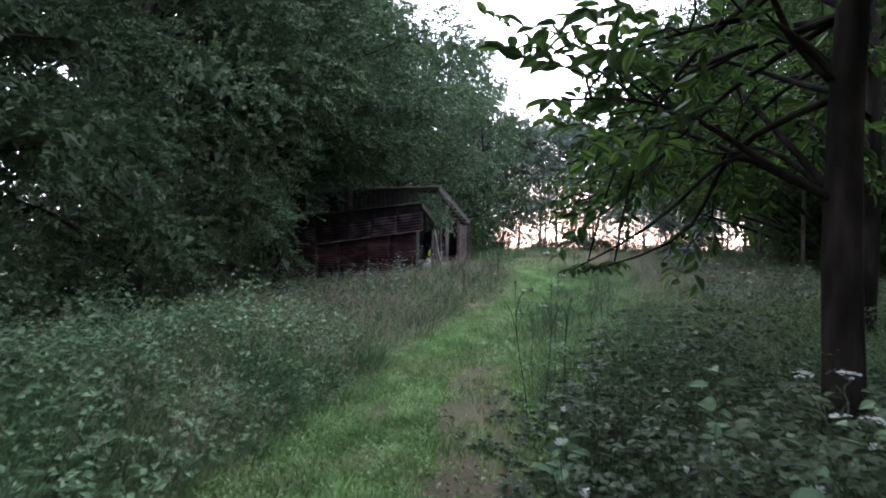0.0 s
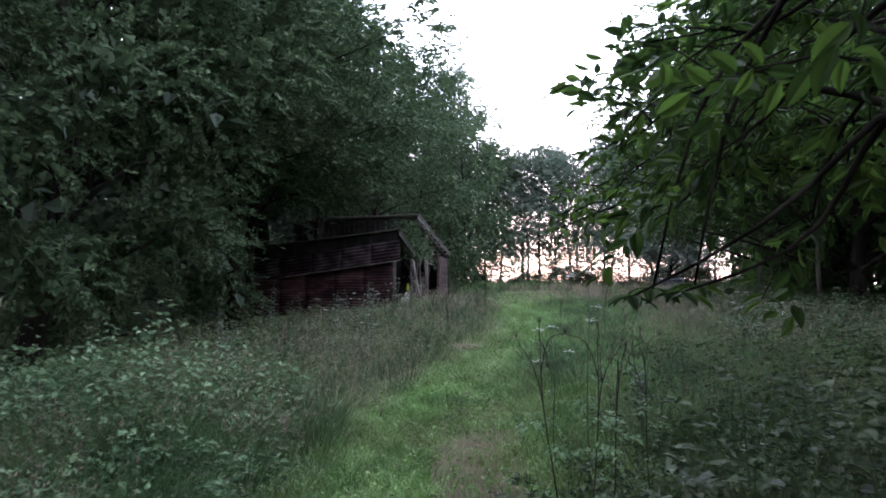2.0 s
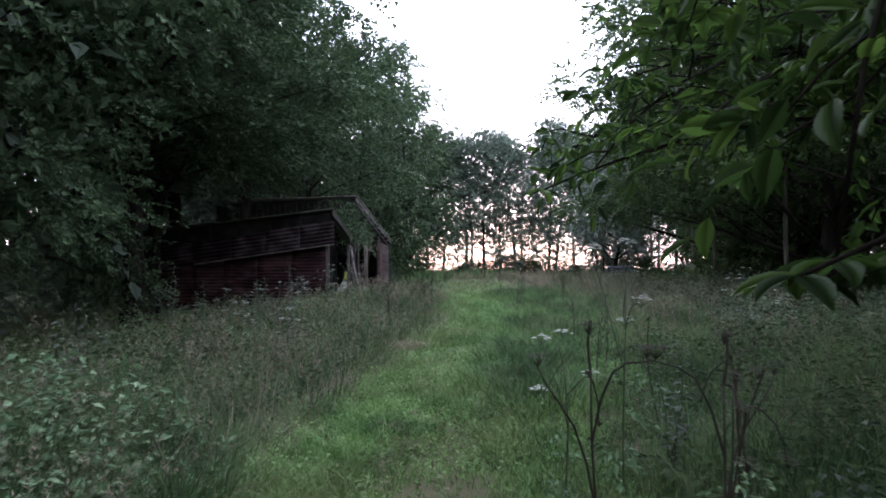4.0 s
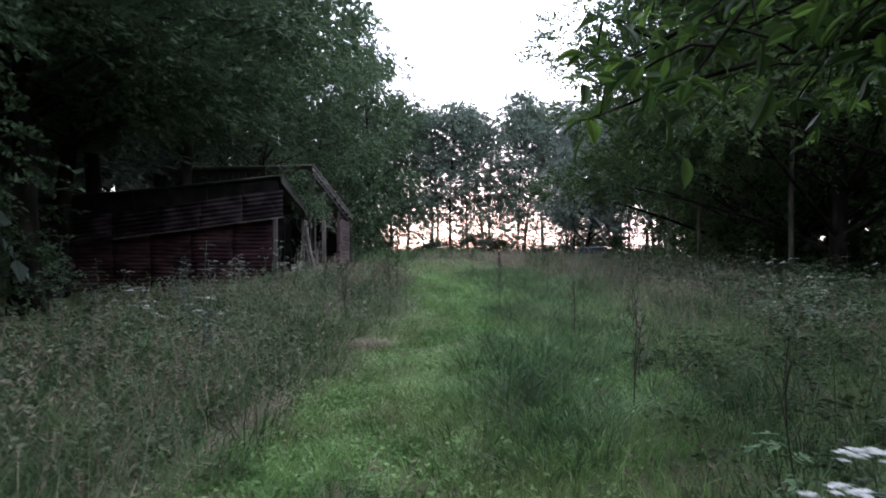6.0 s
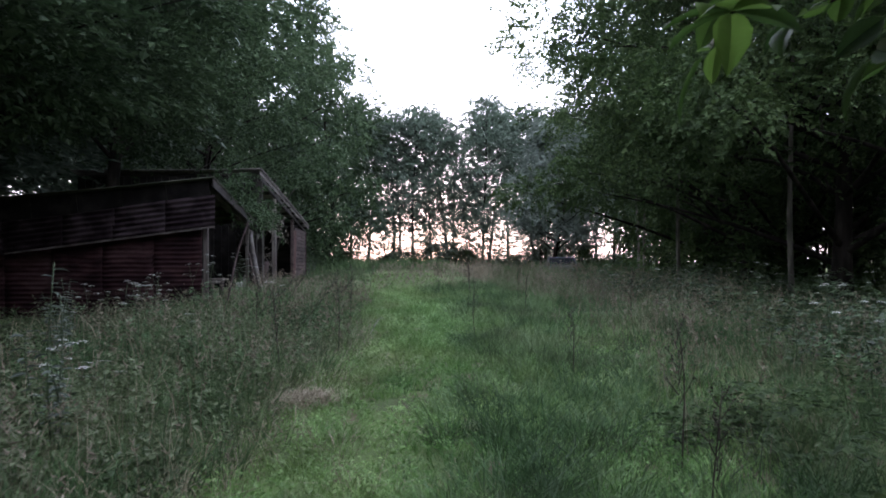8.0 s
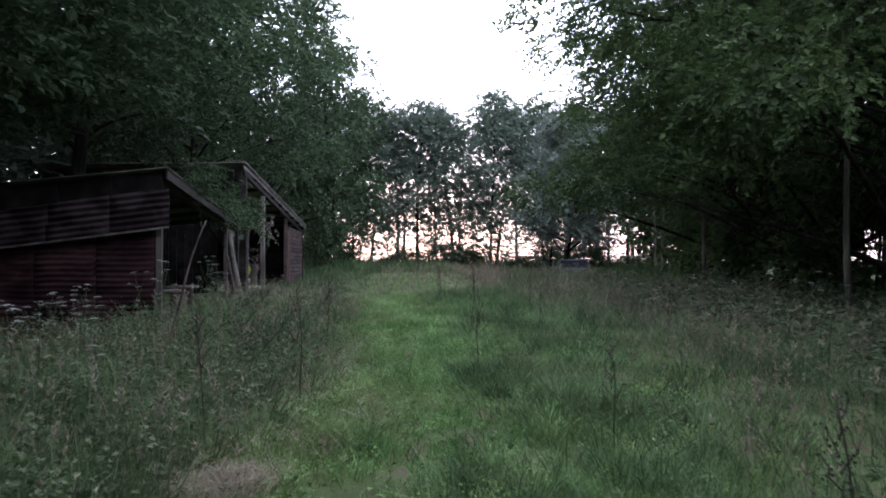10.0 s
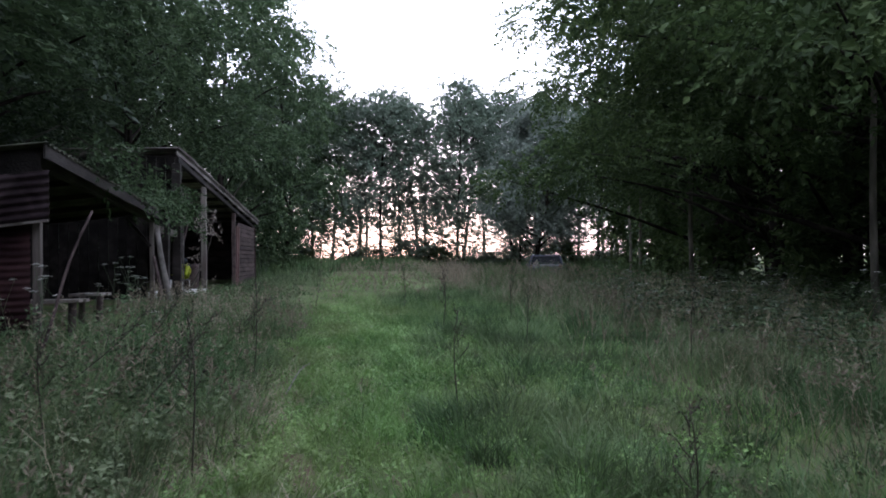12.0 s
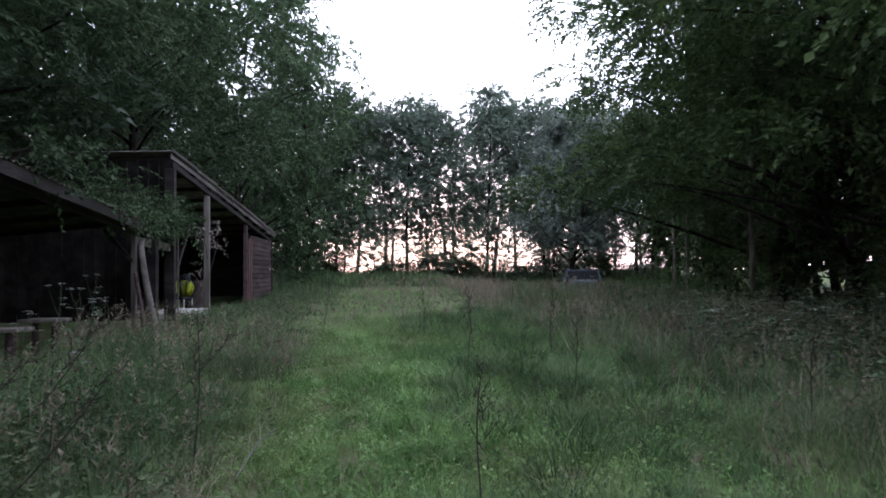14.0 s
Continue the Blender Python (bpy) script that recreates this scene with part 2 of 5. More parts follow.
def box(size, m=Matrix(), bevel=0.0, bm=None):
    bm = bm or bmesh.new()
    made = bmesh.ops.create_cube(bm, size=1.0)["verts"]
    bmesh.ops.transform(bm, matrix=m @ Matrix.Diagonal((*size, 1)), verts=made)
    if bevel:
        edges = list({e for v in made for e in v.link_edges})
        bmesh.ops.bevel(bm, geom=edges, offset=bevel, segments=2, affect="EDGES", profile=0.6)
    return bm


def beam(a, b, w, d=None, bevel=0.008, lean=0.0):
    """A squared timber from a to b."""
    a, b = Vector(a), Vector(b)
    along = b - a
    m = Matrix.Translation((a + b) / 2) @ along.to_track_quat("Z", "Y").to_matrix().to_4x4() @ pose(0, 0, 0, 0, 0, lean)
    return box((w, d or w, along.length), m, bevel)


def tube_arrays(points, radii, sides=7):
    """Corners and triangles of a tapered round limb along points."""
    pts = np.asarray(points, float)
    n = len(pts)
    tang = np.gradient(pts, axis=0)
    tang /= np.linalg.norm(tang, axis=1, keepdims=True) + 1e-9
    ref = np.tile([0.31, 0.93, 0.2], (n, 1))
    s = np.cross(tang, ref)
    s /= np.linalg.norm(s, axis=1, keepdims=True) + 1e-9
    u = np.cross(tang, s)
    ang = np.linspace(0, 2 * np.pi, sides, endpoint=False)
    r = np.asarray(radii, float)[:, None, None]
    ring = pts[:, None] + r * (np.cos(ang)[None, :, None] * s[:, None] + np.sin(ang)[None, :, None] * u[:, None])
    v = ring.reshape(-1, 3)
    t = []
    for i in range(n - 1):
        for j in range(sides):
            a, b = i * sides + j, i * sides + (j + 1) % sides
            t += [(a, b, b + sides), (a, b + sides, a + sides)]
    top = (n - 1) * sides
    t += [(top, top + j, top + j + 1) for j in range(1, sides - 1)]
    return v, np.array(t)


def joined(pieces):
    vs, ts, k = [], [], 0
    for v, t in pieces:
        vs.append(v)
        ts.append(np.asarray(t) + k)
        k += len(v)
    return np.concatenate(vs), np.concatenate(ts)


def unit(a):
    return a / (np.linalg.norm(a, axis=-1, keepdims=True) + 1e-9)


def leaves(base, way, normal, length, width, fine=False):
    """Folded leaves: base point, growing direction, upper side, length and width of each. Two triangles each, or eight when fine."""
    way = unit(way)
    side = unit(np.cross(way, normal))
    up = np.cross(side, way)
    L, W = np.asarray(length)[:, None], np.asarray(width)[:, None]
    n = len(base)
    if not fine:
        mid = base + way * L * 0.45
        v = np.stack([base, mid + side * W / 2 + up * W * 0.16, base + way * L - up * L * 0.08, mid - side * W / 2 + up * W * 0.16], 1)
        t = np.array([(0, 1, 2), (0, 2, 3)])
    else:
        at, half, lift = (0.14, 0.36, 0.6, 0.82), (0.27, 0.48, 0.46, 0.27), (0.015, 0.03, 0.02, -0.04)
        mids = [base + way * L * a + up * L * u for a, u in zip(at, lift)]
        rims = [[m + k * side * W * h + up * W * 0.14 for m, h in zip(mids, half)] for k in (1, -1)]
        v = np.stack([base, *mids, base + way * L - up * L * 0.12, *rims[0], *rims[1]], 1)
        t = []
        for a in (6, 10):
            t += [(0, a, 1), (4, a + 3, 5)]
            for i in range(3):
                t += [(1 + i, a + i, a + i + 1), (1 + i, a + i + 1, 2 + i)]
        t = np.array(t)
    k = v.shape[1]
    tris = (np.arange(n)[:, None, None] * k + t[None]).reshape(-1, 3)
    return v.reshape(-1, 3), tris


def sprays(origin, axis, size, count, leaf, ratio=0.5, droop=0.3, flat=0.35, fine=False, keep=None, r=None):
    """Twigs with leaves set along them in flat fans. origin, axis: (n, 3); size: (n,) twig lengths; count leaves each."""
    r = r or rng
    n = len(origin)
    s = np.tile(np.linspace(0.12, 1.0, count), (n, 1)) + r.normal(0, 0.03, (n, count))
    sign = np.where(np.arange(count) % 2 == 0, 1.0, -1.0)[None, :, None]
    axis = unit(axis)
    up = np.tile([0, 0, 1.0], (n, 1)) + r.normal(0, flat, (n, 3))
    side = unit(np.cross(axis, up))
    nrm = unit(np.cross(side, axis))
    pos = origin[:, None] + axis[:, None] * (s * size[:, None])[..., None]
    pos[..., 2] -= droop * s * s * size[:, None]
    way = axis[:, None] * 0.65 + side[:, None] * sign * (1.1 - 0.7 * s)[..., None] + r.normal(0, 0.25, (n, count, 3))
    way[..., 2] -= droop * 0.6
    normal = nrm[:, None] + r.normal(0, flat, (n, count, 3))
    length = leaf * r.uniform(0.65, 1.25, (n, count))
    base, way, normal, length = pos.reshape(-1, 3), way.reshape(-1, 3), normal.reshape(-1, 3), length.ravel()
    if keep is not None:
        ok = keep(base)
        base, way, normal, length = base[ok], way[ok], normal[ok], length[ok]
    return leaves(base, way, normal, length, length * ratio, fine)


def limb_path(a, b, sag=0.0, wob=0.12, n=6, r=None):
    r = r or rng
    a, b = np.asarray(a, float), np.asarray(b, float)
    s = np.linspace(0, 1, n)[:, None]
    p = a + (b - a) * s
    w = np.sin(s * np.pi)
    p = p + w * r.normal(0, wob, (1, 3)) + np.sin(2 * np.pi * s) * r.normal(0, wob * 0.5, (1, 3))
    p[:, 2] += (sag * w)[:, 0]
    return p


def tree(label, group, height, low, reach, lobes, per_lobe, per_spray, leaf, mat, bark, trunk_r, lobe_r, seed, squash=0.62, twig=0.6,
         lean=(0, 0), name="tree", spread_low=0.75, limbs_shown=10, inner=130, inner_size=1.9, rise=1.0):
    """A tree at the origin: tapered trunk, limbs to each leafy mass, a crown of sprays of leaves."""
    r = np.random.default_rng(seed)
    root = thing(name, None, label, "tree", group)
    top = np.array([lean[0], lean[1], height * 0.86])
    tp = limb_path((0, 0, -0.4), top, 0, 0.25, 9, r)
    tr = trunk_r * (1 - 0.85 * np.linspace(0, 1, 9) ** 0.9)
    tr[0] *= 1.5
    tr[1] *= 1.08
    part("trunk", array_mesh("trunk", *tube_arrays(tp, tr, 10), bark, True), None, root)
    cents = []
    for i in range(lobes):
        f = (i + 0.5) / lobes
        f = f + r.uniform(-0.4, 0.4) / lobes * 3
        f = min(0.98, max(0.0, f)) ** rise
        z = low + (height - low) * f
        prof = reach * (spread_low + (1 - spread_low) * min(1, f / 0.35)) * math.sqrt(max(0.03, 1 - max(0, (f - 0.3) / 0.72) ** 2))
        a = i * 2.39996 + r.uniform(-0.5, 0.5)
        d = prof * math.sqrt(r.uniform(0.25, 1.0)) * r.uniform(0.85, 1.1)
        cents.append((lean[0] * f + d * math.cos(a), lean[1] * f + d * math.sin(a), z))
    cents = np.array(cents)
    shown = 0
    rest = []
    for c in cents:
        zt = min(top[2] * 0.95, max(0.9, c[2] - 0.35 * math.hypot(c[0], c[1]) - 0.3))
        k = zt / top[2]
        start = np.array([np.interp(zt, tp[:, 2], tp[:, 0]), np.interp(zt, tp[:, 2], tp[:, 1]), zt])
        rad = trunk_r * (1 - 0.8 * k) * 0.38
        few = 6 if shown < limbs_shown else 5
        arr = tube_arrays(limb_path(start, c, 0.25, 0.15, few, r), np.linspace(rad, 0.012, few), few - 1)
        if shown < limbs_shown:
            part("limb", array_mesh("limb", *arr, bark, True), None, root)
            shown += 1
        else:
            rest.append(arr)
    if rest:
        tagged(part("branchwork", array_mesh("branchwork", *joined(rest), bark, True), None, root), kind="stuff")
    n = lobes * per_lobe
    cid = np.repeat(np.arange(lobes), per_lobe)
    dirs = unit(r.normal(0, 1, (n, 3)))
    rad = lobe_r * r.uniform(0.35, 1.0, (n, 1)) ** 0.6 * (0.75 + 0.5 * r.random((lobes, 1)))[cid]
    org = cents[cid] + dirs * rad * np.array([1, 1, squash])
    out = cents[cid] * np.array([1, 1, 0])
    axis = unit(dirs * np.array([1, 1, 0.5]) + 0.45 * unit(out + 1e-6) + r.normal(0, 0.45, (n, 3)))
    org[:, 2] = np.maximum(org[:, 2], 0.12)
    pieces = [sprays(org, axis, twig * r.uniform(0.5, 1.2, n), per_spray, leaf, 0.6, 0.28, 0.5, r=r)]
    m = lobes * inner
    cid = np.repeat(np.arange(lobes), inner)
    pos = cents[cid] * np.array([1, 1, 0]) * r.uniform(0.72, 1.0, (m, 1)) + np.array([0, 0, 1]) * cents[cid] + unit(r.normal(0, 1, (m, 3))) * lobe_r * r.uniform(0.05, 0.6, (m, 1))
    pos[:, 2] = np.maximum(pos[:, 2], 0.3)
    big = leaf * inner_size * r.uniform(0.7, 1.3, m)
    pieces.append(leaves(pos, r.normal(0, 1, (m, 3)), np.array([0, 0, 0.8]) + r.normal(0, 1, (m, 3)), big, big * 0.6))
    v, t = joined(pieces)
    part("crown", array_mesh("crown", v, t, mat), None, root)
    return root


# ---- the lie of the land ----
def smooth(a, b, x):
    f = np.clip((np.asarray(x, float) - a) / (b - a), 0, 1)
    return f * f * (3 - 2 * f)


def lumps(x, y, size, seed=0):
    """Smooth uneven noise between 0 and 1, with hollows and humps about size metres apart."""
    total = 0.0
    for k, (f, share) in enumerate(((1.0, 0.68), (2.3, 0.32))):
        u, v = np.asarray(x, float) * f / size + 31.7 * k + seed, np.asarray(y, float) * f / size + 12.9 * seed
        i, j = np.floor(u), np.floor(v)
        a, b = u - i, v - j
        a, b = a * a * (3 - 2 * a), b * b * (3 - 2 * b)
        h = lambda p, q: np.mod(np.sin(p * 127.1 + q * 311.7 + seed * 17.3) * 43758.5453, 1.0)
        total = total + share * ((h(i, j) * (1 - a) + h(i + 1, j) * a) * (1 - b) + (h(i, j + 1) * (1 - a) + h(i + 1, j + 1) * a) * b)
    return np.clip((total - 0.5) * 1.7 + 0.5, 0, 1)


def height(x, y):
    x, y = np.asarray(x, float), np.asarray(y, float)
    z = np.interp(y, [-20, 0, 3, 6, 9, 12, 16, 20, 26, 36, 50, 62, 90], [0.05, 0, -0.1, -0.08, 0, 0.1, 0.3, 0.45, 0.65, 0.95, 1.35, 1.5, 1.5])
    z = z + 0.16 * smooth(0.3, 2.2, lane_left(y) - x) * smooth(3, 10, y)
    z = z - 0.36 * smooth(27, 37, y) * smooth(0.5, 3.0, lane_left(y) - x) * (1 - smooth(46, 54, y))
    dip = smooth(6.5, 9.5, x) * smooth(33.5, 37, y) * (1 - smooth(49, 57, y))
    z = z * (1 - dip) + 0.42 * dip
    rough = 0.05 + 0.10 * smooth(0.3, 1.6, x - lane_right(y)) + 0.05 * smooth(0.2, 1.0, lane_left(y) - x)
    return z + rough * (lumps(x, y, 1.3, 3) - 0.5) * smooth(1, 5, y) * (1 - smooth(50, 60, y))


def lane_left(y):
    return np.interp(y, [0, 4, 6, 9, 12, 14, 18, 25, 30, 36, 45], [-2.1, -1.9, -1.6, -1.3, -0.85, -0.4, 0.5, 1.2, 1.4, 2.0, 2.8])


def lane_right(y):
    return np.interp(y, [0, 5, 9, 11, 14, 17, 20, 26, 36, 45], [0.1, 0.15, 0.3, 0.9, 2.2, 3.2, 3.7, 4.4, 5.2, 6.0])


def lane_core(y):
    return np.minimum(lane_right(y), lane_left(y) + 2.3)


def ground():
    xs = np.unique(np.concatenate([np.linspace(-2500, -60, 8), np.linspace(-60, -14, 12), np.linspace(-14, 24, 96), np.linspace(24, 60, 12), np.linspace(60, 2500, 8)]))
    ys = np.unique(np.concatenate([np.linspace(-2500, -30, 8), np.linspace(-30, -4, 10), np.linspace(-4, 66, 176), np.linspace(66, 110, 10), np.linspace(110, 2500, 8)]))
    X, Y = np.meshgrid(xs, ys)
    near = (np.abs(X) < 30) & (Y < 80) & (Y > -10)
    Z = height(X, Y) + np.where(near, 0.02 * rng.normal(0, 1, X.shape), 0)
    v = np.stack([X, Y, Z], -1).reshape(-1, 3)
    nx = len(xs)
    i = (np.arange(len(ys) - 1)[:, None] * nx + np.arange(nx - 1)[None]).ravel()
    t = np.concatenate([np.stack([i, i + 1, i + nx + 1], 1), np.stack([i, i + nx + 1, i + nx], 1)])
    thing("ground", array_mesh("ground", v, t, GROUND, True), "uneven green meadow ground with bare brown soil patches", "ground", kind="structure")


ground()


def on(x, y, dz=0.0):
    return (x, y, float(height(x, y)) + dz)


# ---- trees ----
def place(base, spots):
    """Copies of a tree at (x, y, turn, scale across, scale up); the first one moves the original."""
    for i, (x, y, turn, sx, sz) in enumerate(spots):
        m = pose(*on(x, y), 0, 0, turn) @ Matrix.Diagonal((sx, sx, sz, 1))
        if i == 0:
            base.matrix_basis = m
        else:
            copy_thing(base, m)


bush_tree = tree("dense leafy tree branching down to the weeds", "trees beside the shed", 10, 0.4, 3.3, 40, 92, 16, 0.085, LEAF_LEFT, BARK, 0.17, 0.9, 3, twig=0.5, inner=190, inner_size=2.3)
place(bush_tree, [(-6.8, 6.0, 0, 1, 1.0), (-6.3, 11.3, 130, 1.0, 1.05), (-7.3, 16.2, 250, 1.0, 1.15), (-7.6, 1.0, 60, 0.9, 0.9)])
tall_tree = tree("tall leafy tree with a high dark crown", "trees beside the shed", 13, 4.7, 4.9, 42, 68, 12, 0.15, LEAF_LEFT, BARK, 0.24, 1.15, 5, twig=0.7, spread_low=0.6, squash=0.48, inner=80, inner_size=1.4)
# copies at (-6.8, 3.6) and (-5.2, -1.8): unseen, added to shade what stands below
# the copy at (5.2, 2.8) is added mainly to shade the brambles
place(tall_tree, [(-5.4, 17.8, 40, 0.95, 0.74), (-6.8, 3.6, 70, 0.9, 1.05), (-5.9, 22.0, 0, 0.98, 1.05), (-5.8, 28.0, 100, 1.05, 1.22), (-4.6, 36.0, 215, 1.08, 1.2), (-5.2, -1.8, 300, 1.0, 1.0), (5.2, 2.8, 20, 1.0, 1.15), (-6.0, 20.0, 150, 0.95, 0.85)])
verge_tree = tree("broad leafy tree with low hanging boughs", "trees beside the shed", 12, 0.9, 4.8, 38, 56, 12, 0.175, LEAF_LEFT, BARK, 0.22, 1.2, 8, twig=0.75, squash=0.48, inner=100, inner_size=1.4)
place(verge_tree, [(-2.4, 47.0, 0, 1, 1.28), (-0.2, 54.0, 140, 0.95, 0.92), (-9.5, 40.0, 40, 1.2, 1.1)])

far_spots = [[], []]
for i in range(19):
    far_spots[i % 2].append((-3.0 + i * 1.55 + 0.6 * math.sin(i * 3.1), 58.5 + 2.4 * math.sin(i * 1.9), i * 67, 1.0 + 0.12 * math.sin(i * 4.1), 0.91 + 0.035 * math.sin(i * 2.3) + 0.06 * math.exp(-((i - 11) / 5) ** 2)))
for k, (seed, lean) in enumerate(((11, (0.9, 0.2)), (24, (-0.7, 0.3)))):
    far_tree = tree("slender tree in the far row, thinly leaved below", "far row of trees", 13.2, 2.8, 3.1, 54, 19, 8, 0.22, LEAF_FAR_HAZE, BARK, 0.13, 0.85, seed, twig=0.7, spread_low=0.55, limbs_shown=6, inner=8, rise=0.72, lean=lean)
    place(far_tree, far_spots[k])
far_bush = tree("thin leafy sapling below the far trees", "far undergrowth", 6.4, 0.6, 1.5, 26, 14, 8, 0.17, LEAF_FAR_HAZE, BARK, 0.05, 0.6, 12, twig=0.7, limbs_shown=3, name="sapling", inner=4)
place(far_bush, [(x + 0.3 * math.sin(i * 5.3), 55.8 + 1.8 * math.sin(i * 2.7), i * 81, 1.0, h) for i, (x, h) in enumerate((
    (-3, 0.9), (-1.4, 0.8), (0.4, 0.95), (2.0, 0.8), (3.4, 0.75), (4.6, 0.6), (6.9, 0.35), (9.2, 0.65), (10.2, 0.9), (11.4, 0.75), (12.9, 0.4), (14.6, 0.8), (15.8, 0.95), (17.2, 0.9), (18.6, 0.8), (20.6, 0.4), (22.3, 0.9), (23.8, 0.9)))])
silver_tree = tree("silvery grey leafed tree at the edge of the wood", "trees of the wood", 9.5, 2.6, 3.0, 36, 44, 12, 0.16, LEAF_SILVER, BARK, 0.16, 0.95, 14)
place(silver_tree, [(14.0, 48.0, 0, 1.0, 1.0)])

wood_tree = tree("broad leafy tree with boughs over the meadow", "trees of the wood", 12, 2.9, 6.3, 54, 86, 14, 0.115, LEAF_RIGHT, BARK, 0.22, 1.15, 17, twig=0.7, spread_low=1.08, squash=0.42, inner=150, inner_size=1.25)
place(wood_tree, [(10.9, 21.4, 0, 1.0, 1.0), (13.5, 28.5, 110, 1.0, 1.05), (12.9, 17.9, 200, 1.0, 1.1), (12.4, 24.6, 290, 0.95, 1.0), (14.8, 33.0, 60, 1.0, 1.08)])
dark_tree = tree("dark leafy tree in the shade of the wood", "trees of the wood", 9, 1.6, 3.4, 36, 25, 12, 0.21, LEAF_RIGHT, BARK, 0.15, 1.1, 19, limbs_shown=4, inner=70)
place(dark_tree, [(17.8, 34.0, 0, 1, 1), (22.5, 45.0, 170, 1.2, 1.1), (20.5, 22.5, 260, 1.2, 1.2), (26.0, 55.0, 130, 1.2, 1.2), (12.5, 9.0, 40, 1.2, 1.2), (19.5, 39.5, 300, 1.1, 1.2)])
hedge_tree = tree("dark leafy tree closing the wood behind", "trees behind the path", 11, 0.6, 4.5, 30, 18, 10, 0.26, LEAF_FAR_HAZE, BARK, 0.2, 1.5, 23, limbs_shown=4, twig=1.0, inner=60)
# copies at (8, -3), (2.8, -7), (-4, -8): unseen, added to block sky light
place(hedge_tree, [(-12.5, 5, 0, 1.2, 1.2), (-13.5, 24, 90, 1.2, 1.3), (-10.0, 26.5, 130, 0.8, 0.5), (-12.0, 33, 190, 1.2, 1.2), (-11.5, 51, 290, 1.2, 1.2), (27.5, 30, 50, 1.3, 1.2), (26, 50, 140, 1.3, 1.2),
                   (-9, -24, 20, 1.1, 1.1), (9, -22, 200, 1.1, 1.1), (8.0, -3.0, 230, 0.9, 1.0), (2.8, -7.0, 30, 0.9, 1.0), (-4.0, -8.0, 290, 0.9, 1.0), (0.5, -30, 100, 1.2, 1.1), (13, 2.0, 310, 1.1, 1.1), (-10, 60, 10, 1.1, 1.1), (22.5, 34, 115, 1.1, 1.1), (-11, 14, 120, 1.2, 1.3), (-9.8, 20.5, 20, 0.8, 0.5), (-9.8, 33.5, 240, 0.8, 0.5), (-8.5, 56, 220, 1.1, 1.2), (26, 18, 70, 1.2, 1.2), (20, 8, 170, 1.2, 1.2)])
shrub = tree("dark leafy shrub in the shade of the wood", "shrubs of the wood", 4.6, 0.3, 2.2, 22, 20, 8, 0.17, LEAF_RIGHT, BARK, 0.06, 0.8, 20, limbs_shown=3, inner=60, name="shrub")
place(shrub, [(14.0, 25.5, 0, 1, 1), (15.2, 31.5, 70, 1.1, 1.1), (16.8, 37.2, 160, 1.1, 1.2), (20.0, 46.5, 250, 1.2, 1.4), (18.6, 17.5, 120, 1.2, 1.2), (14.8, 13.0, 310, 1.1, 1.0), (11.0, 16.0, 90, 0.7, 0.55), (12.7, 24.3, 190, 0.9, 0.9), (13.2, 20.0, 280, 0.9, 0.9), ] + [(-4 + i * 2.9 + math.sin(i * 2.2), 56.5 + math.sin(i * 3.7), i * 77, 0.9, 0.26 + 0.1 * math.sin(i * 1.9)) for i in range(10)])
thin_trunk = thing("tree", None, "slim bare trunk of a young tree in the wood", "tree", "young trunks of the wood")
part("trunk", array_mesh("trunk", *tube_arrays(limb_path((0, 0, -0.3), (0.2, 0.1, 6.5), 0, 0.12, 8), np.linspace(0.07, 0.035, 8), 7), BARK_PALE, True), None, thin_trunk)
place(thin_trunk, [(10.2, 21.9, 0, 1, 1), (11.6, 20.6, 70, 0.9, 1), (12.8, 24.0, 150, 1, 1), (14.2, 20.0, 200, 1.2, 1), (12.3, 30.5, 10, 1.1, 1), (15.5, 24.5, 300, 1.4, 1), (16.5, 28.0, 90, 1.0, 1),
                   (13.6, 17.6, 40, 1.3, 1), (17.5, 20.5, 10, 1.3, 1), (16.2, 33.2, 60, 1.2, 1), (18.8, 26.0, 5, 1.2, 1), (15.0, 38.5, 15, 1.2, 1), (16.8, 43.0, 75, 1.2, 1)] + [(-1.0 + i * 1.9 + 0.8 * math.sin(i * 2.9), 60 + 2 * math.sin(i * 1.7), i * 50, 1.6, 1.5) for i in range(0, 14, 3)])


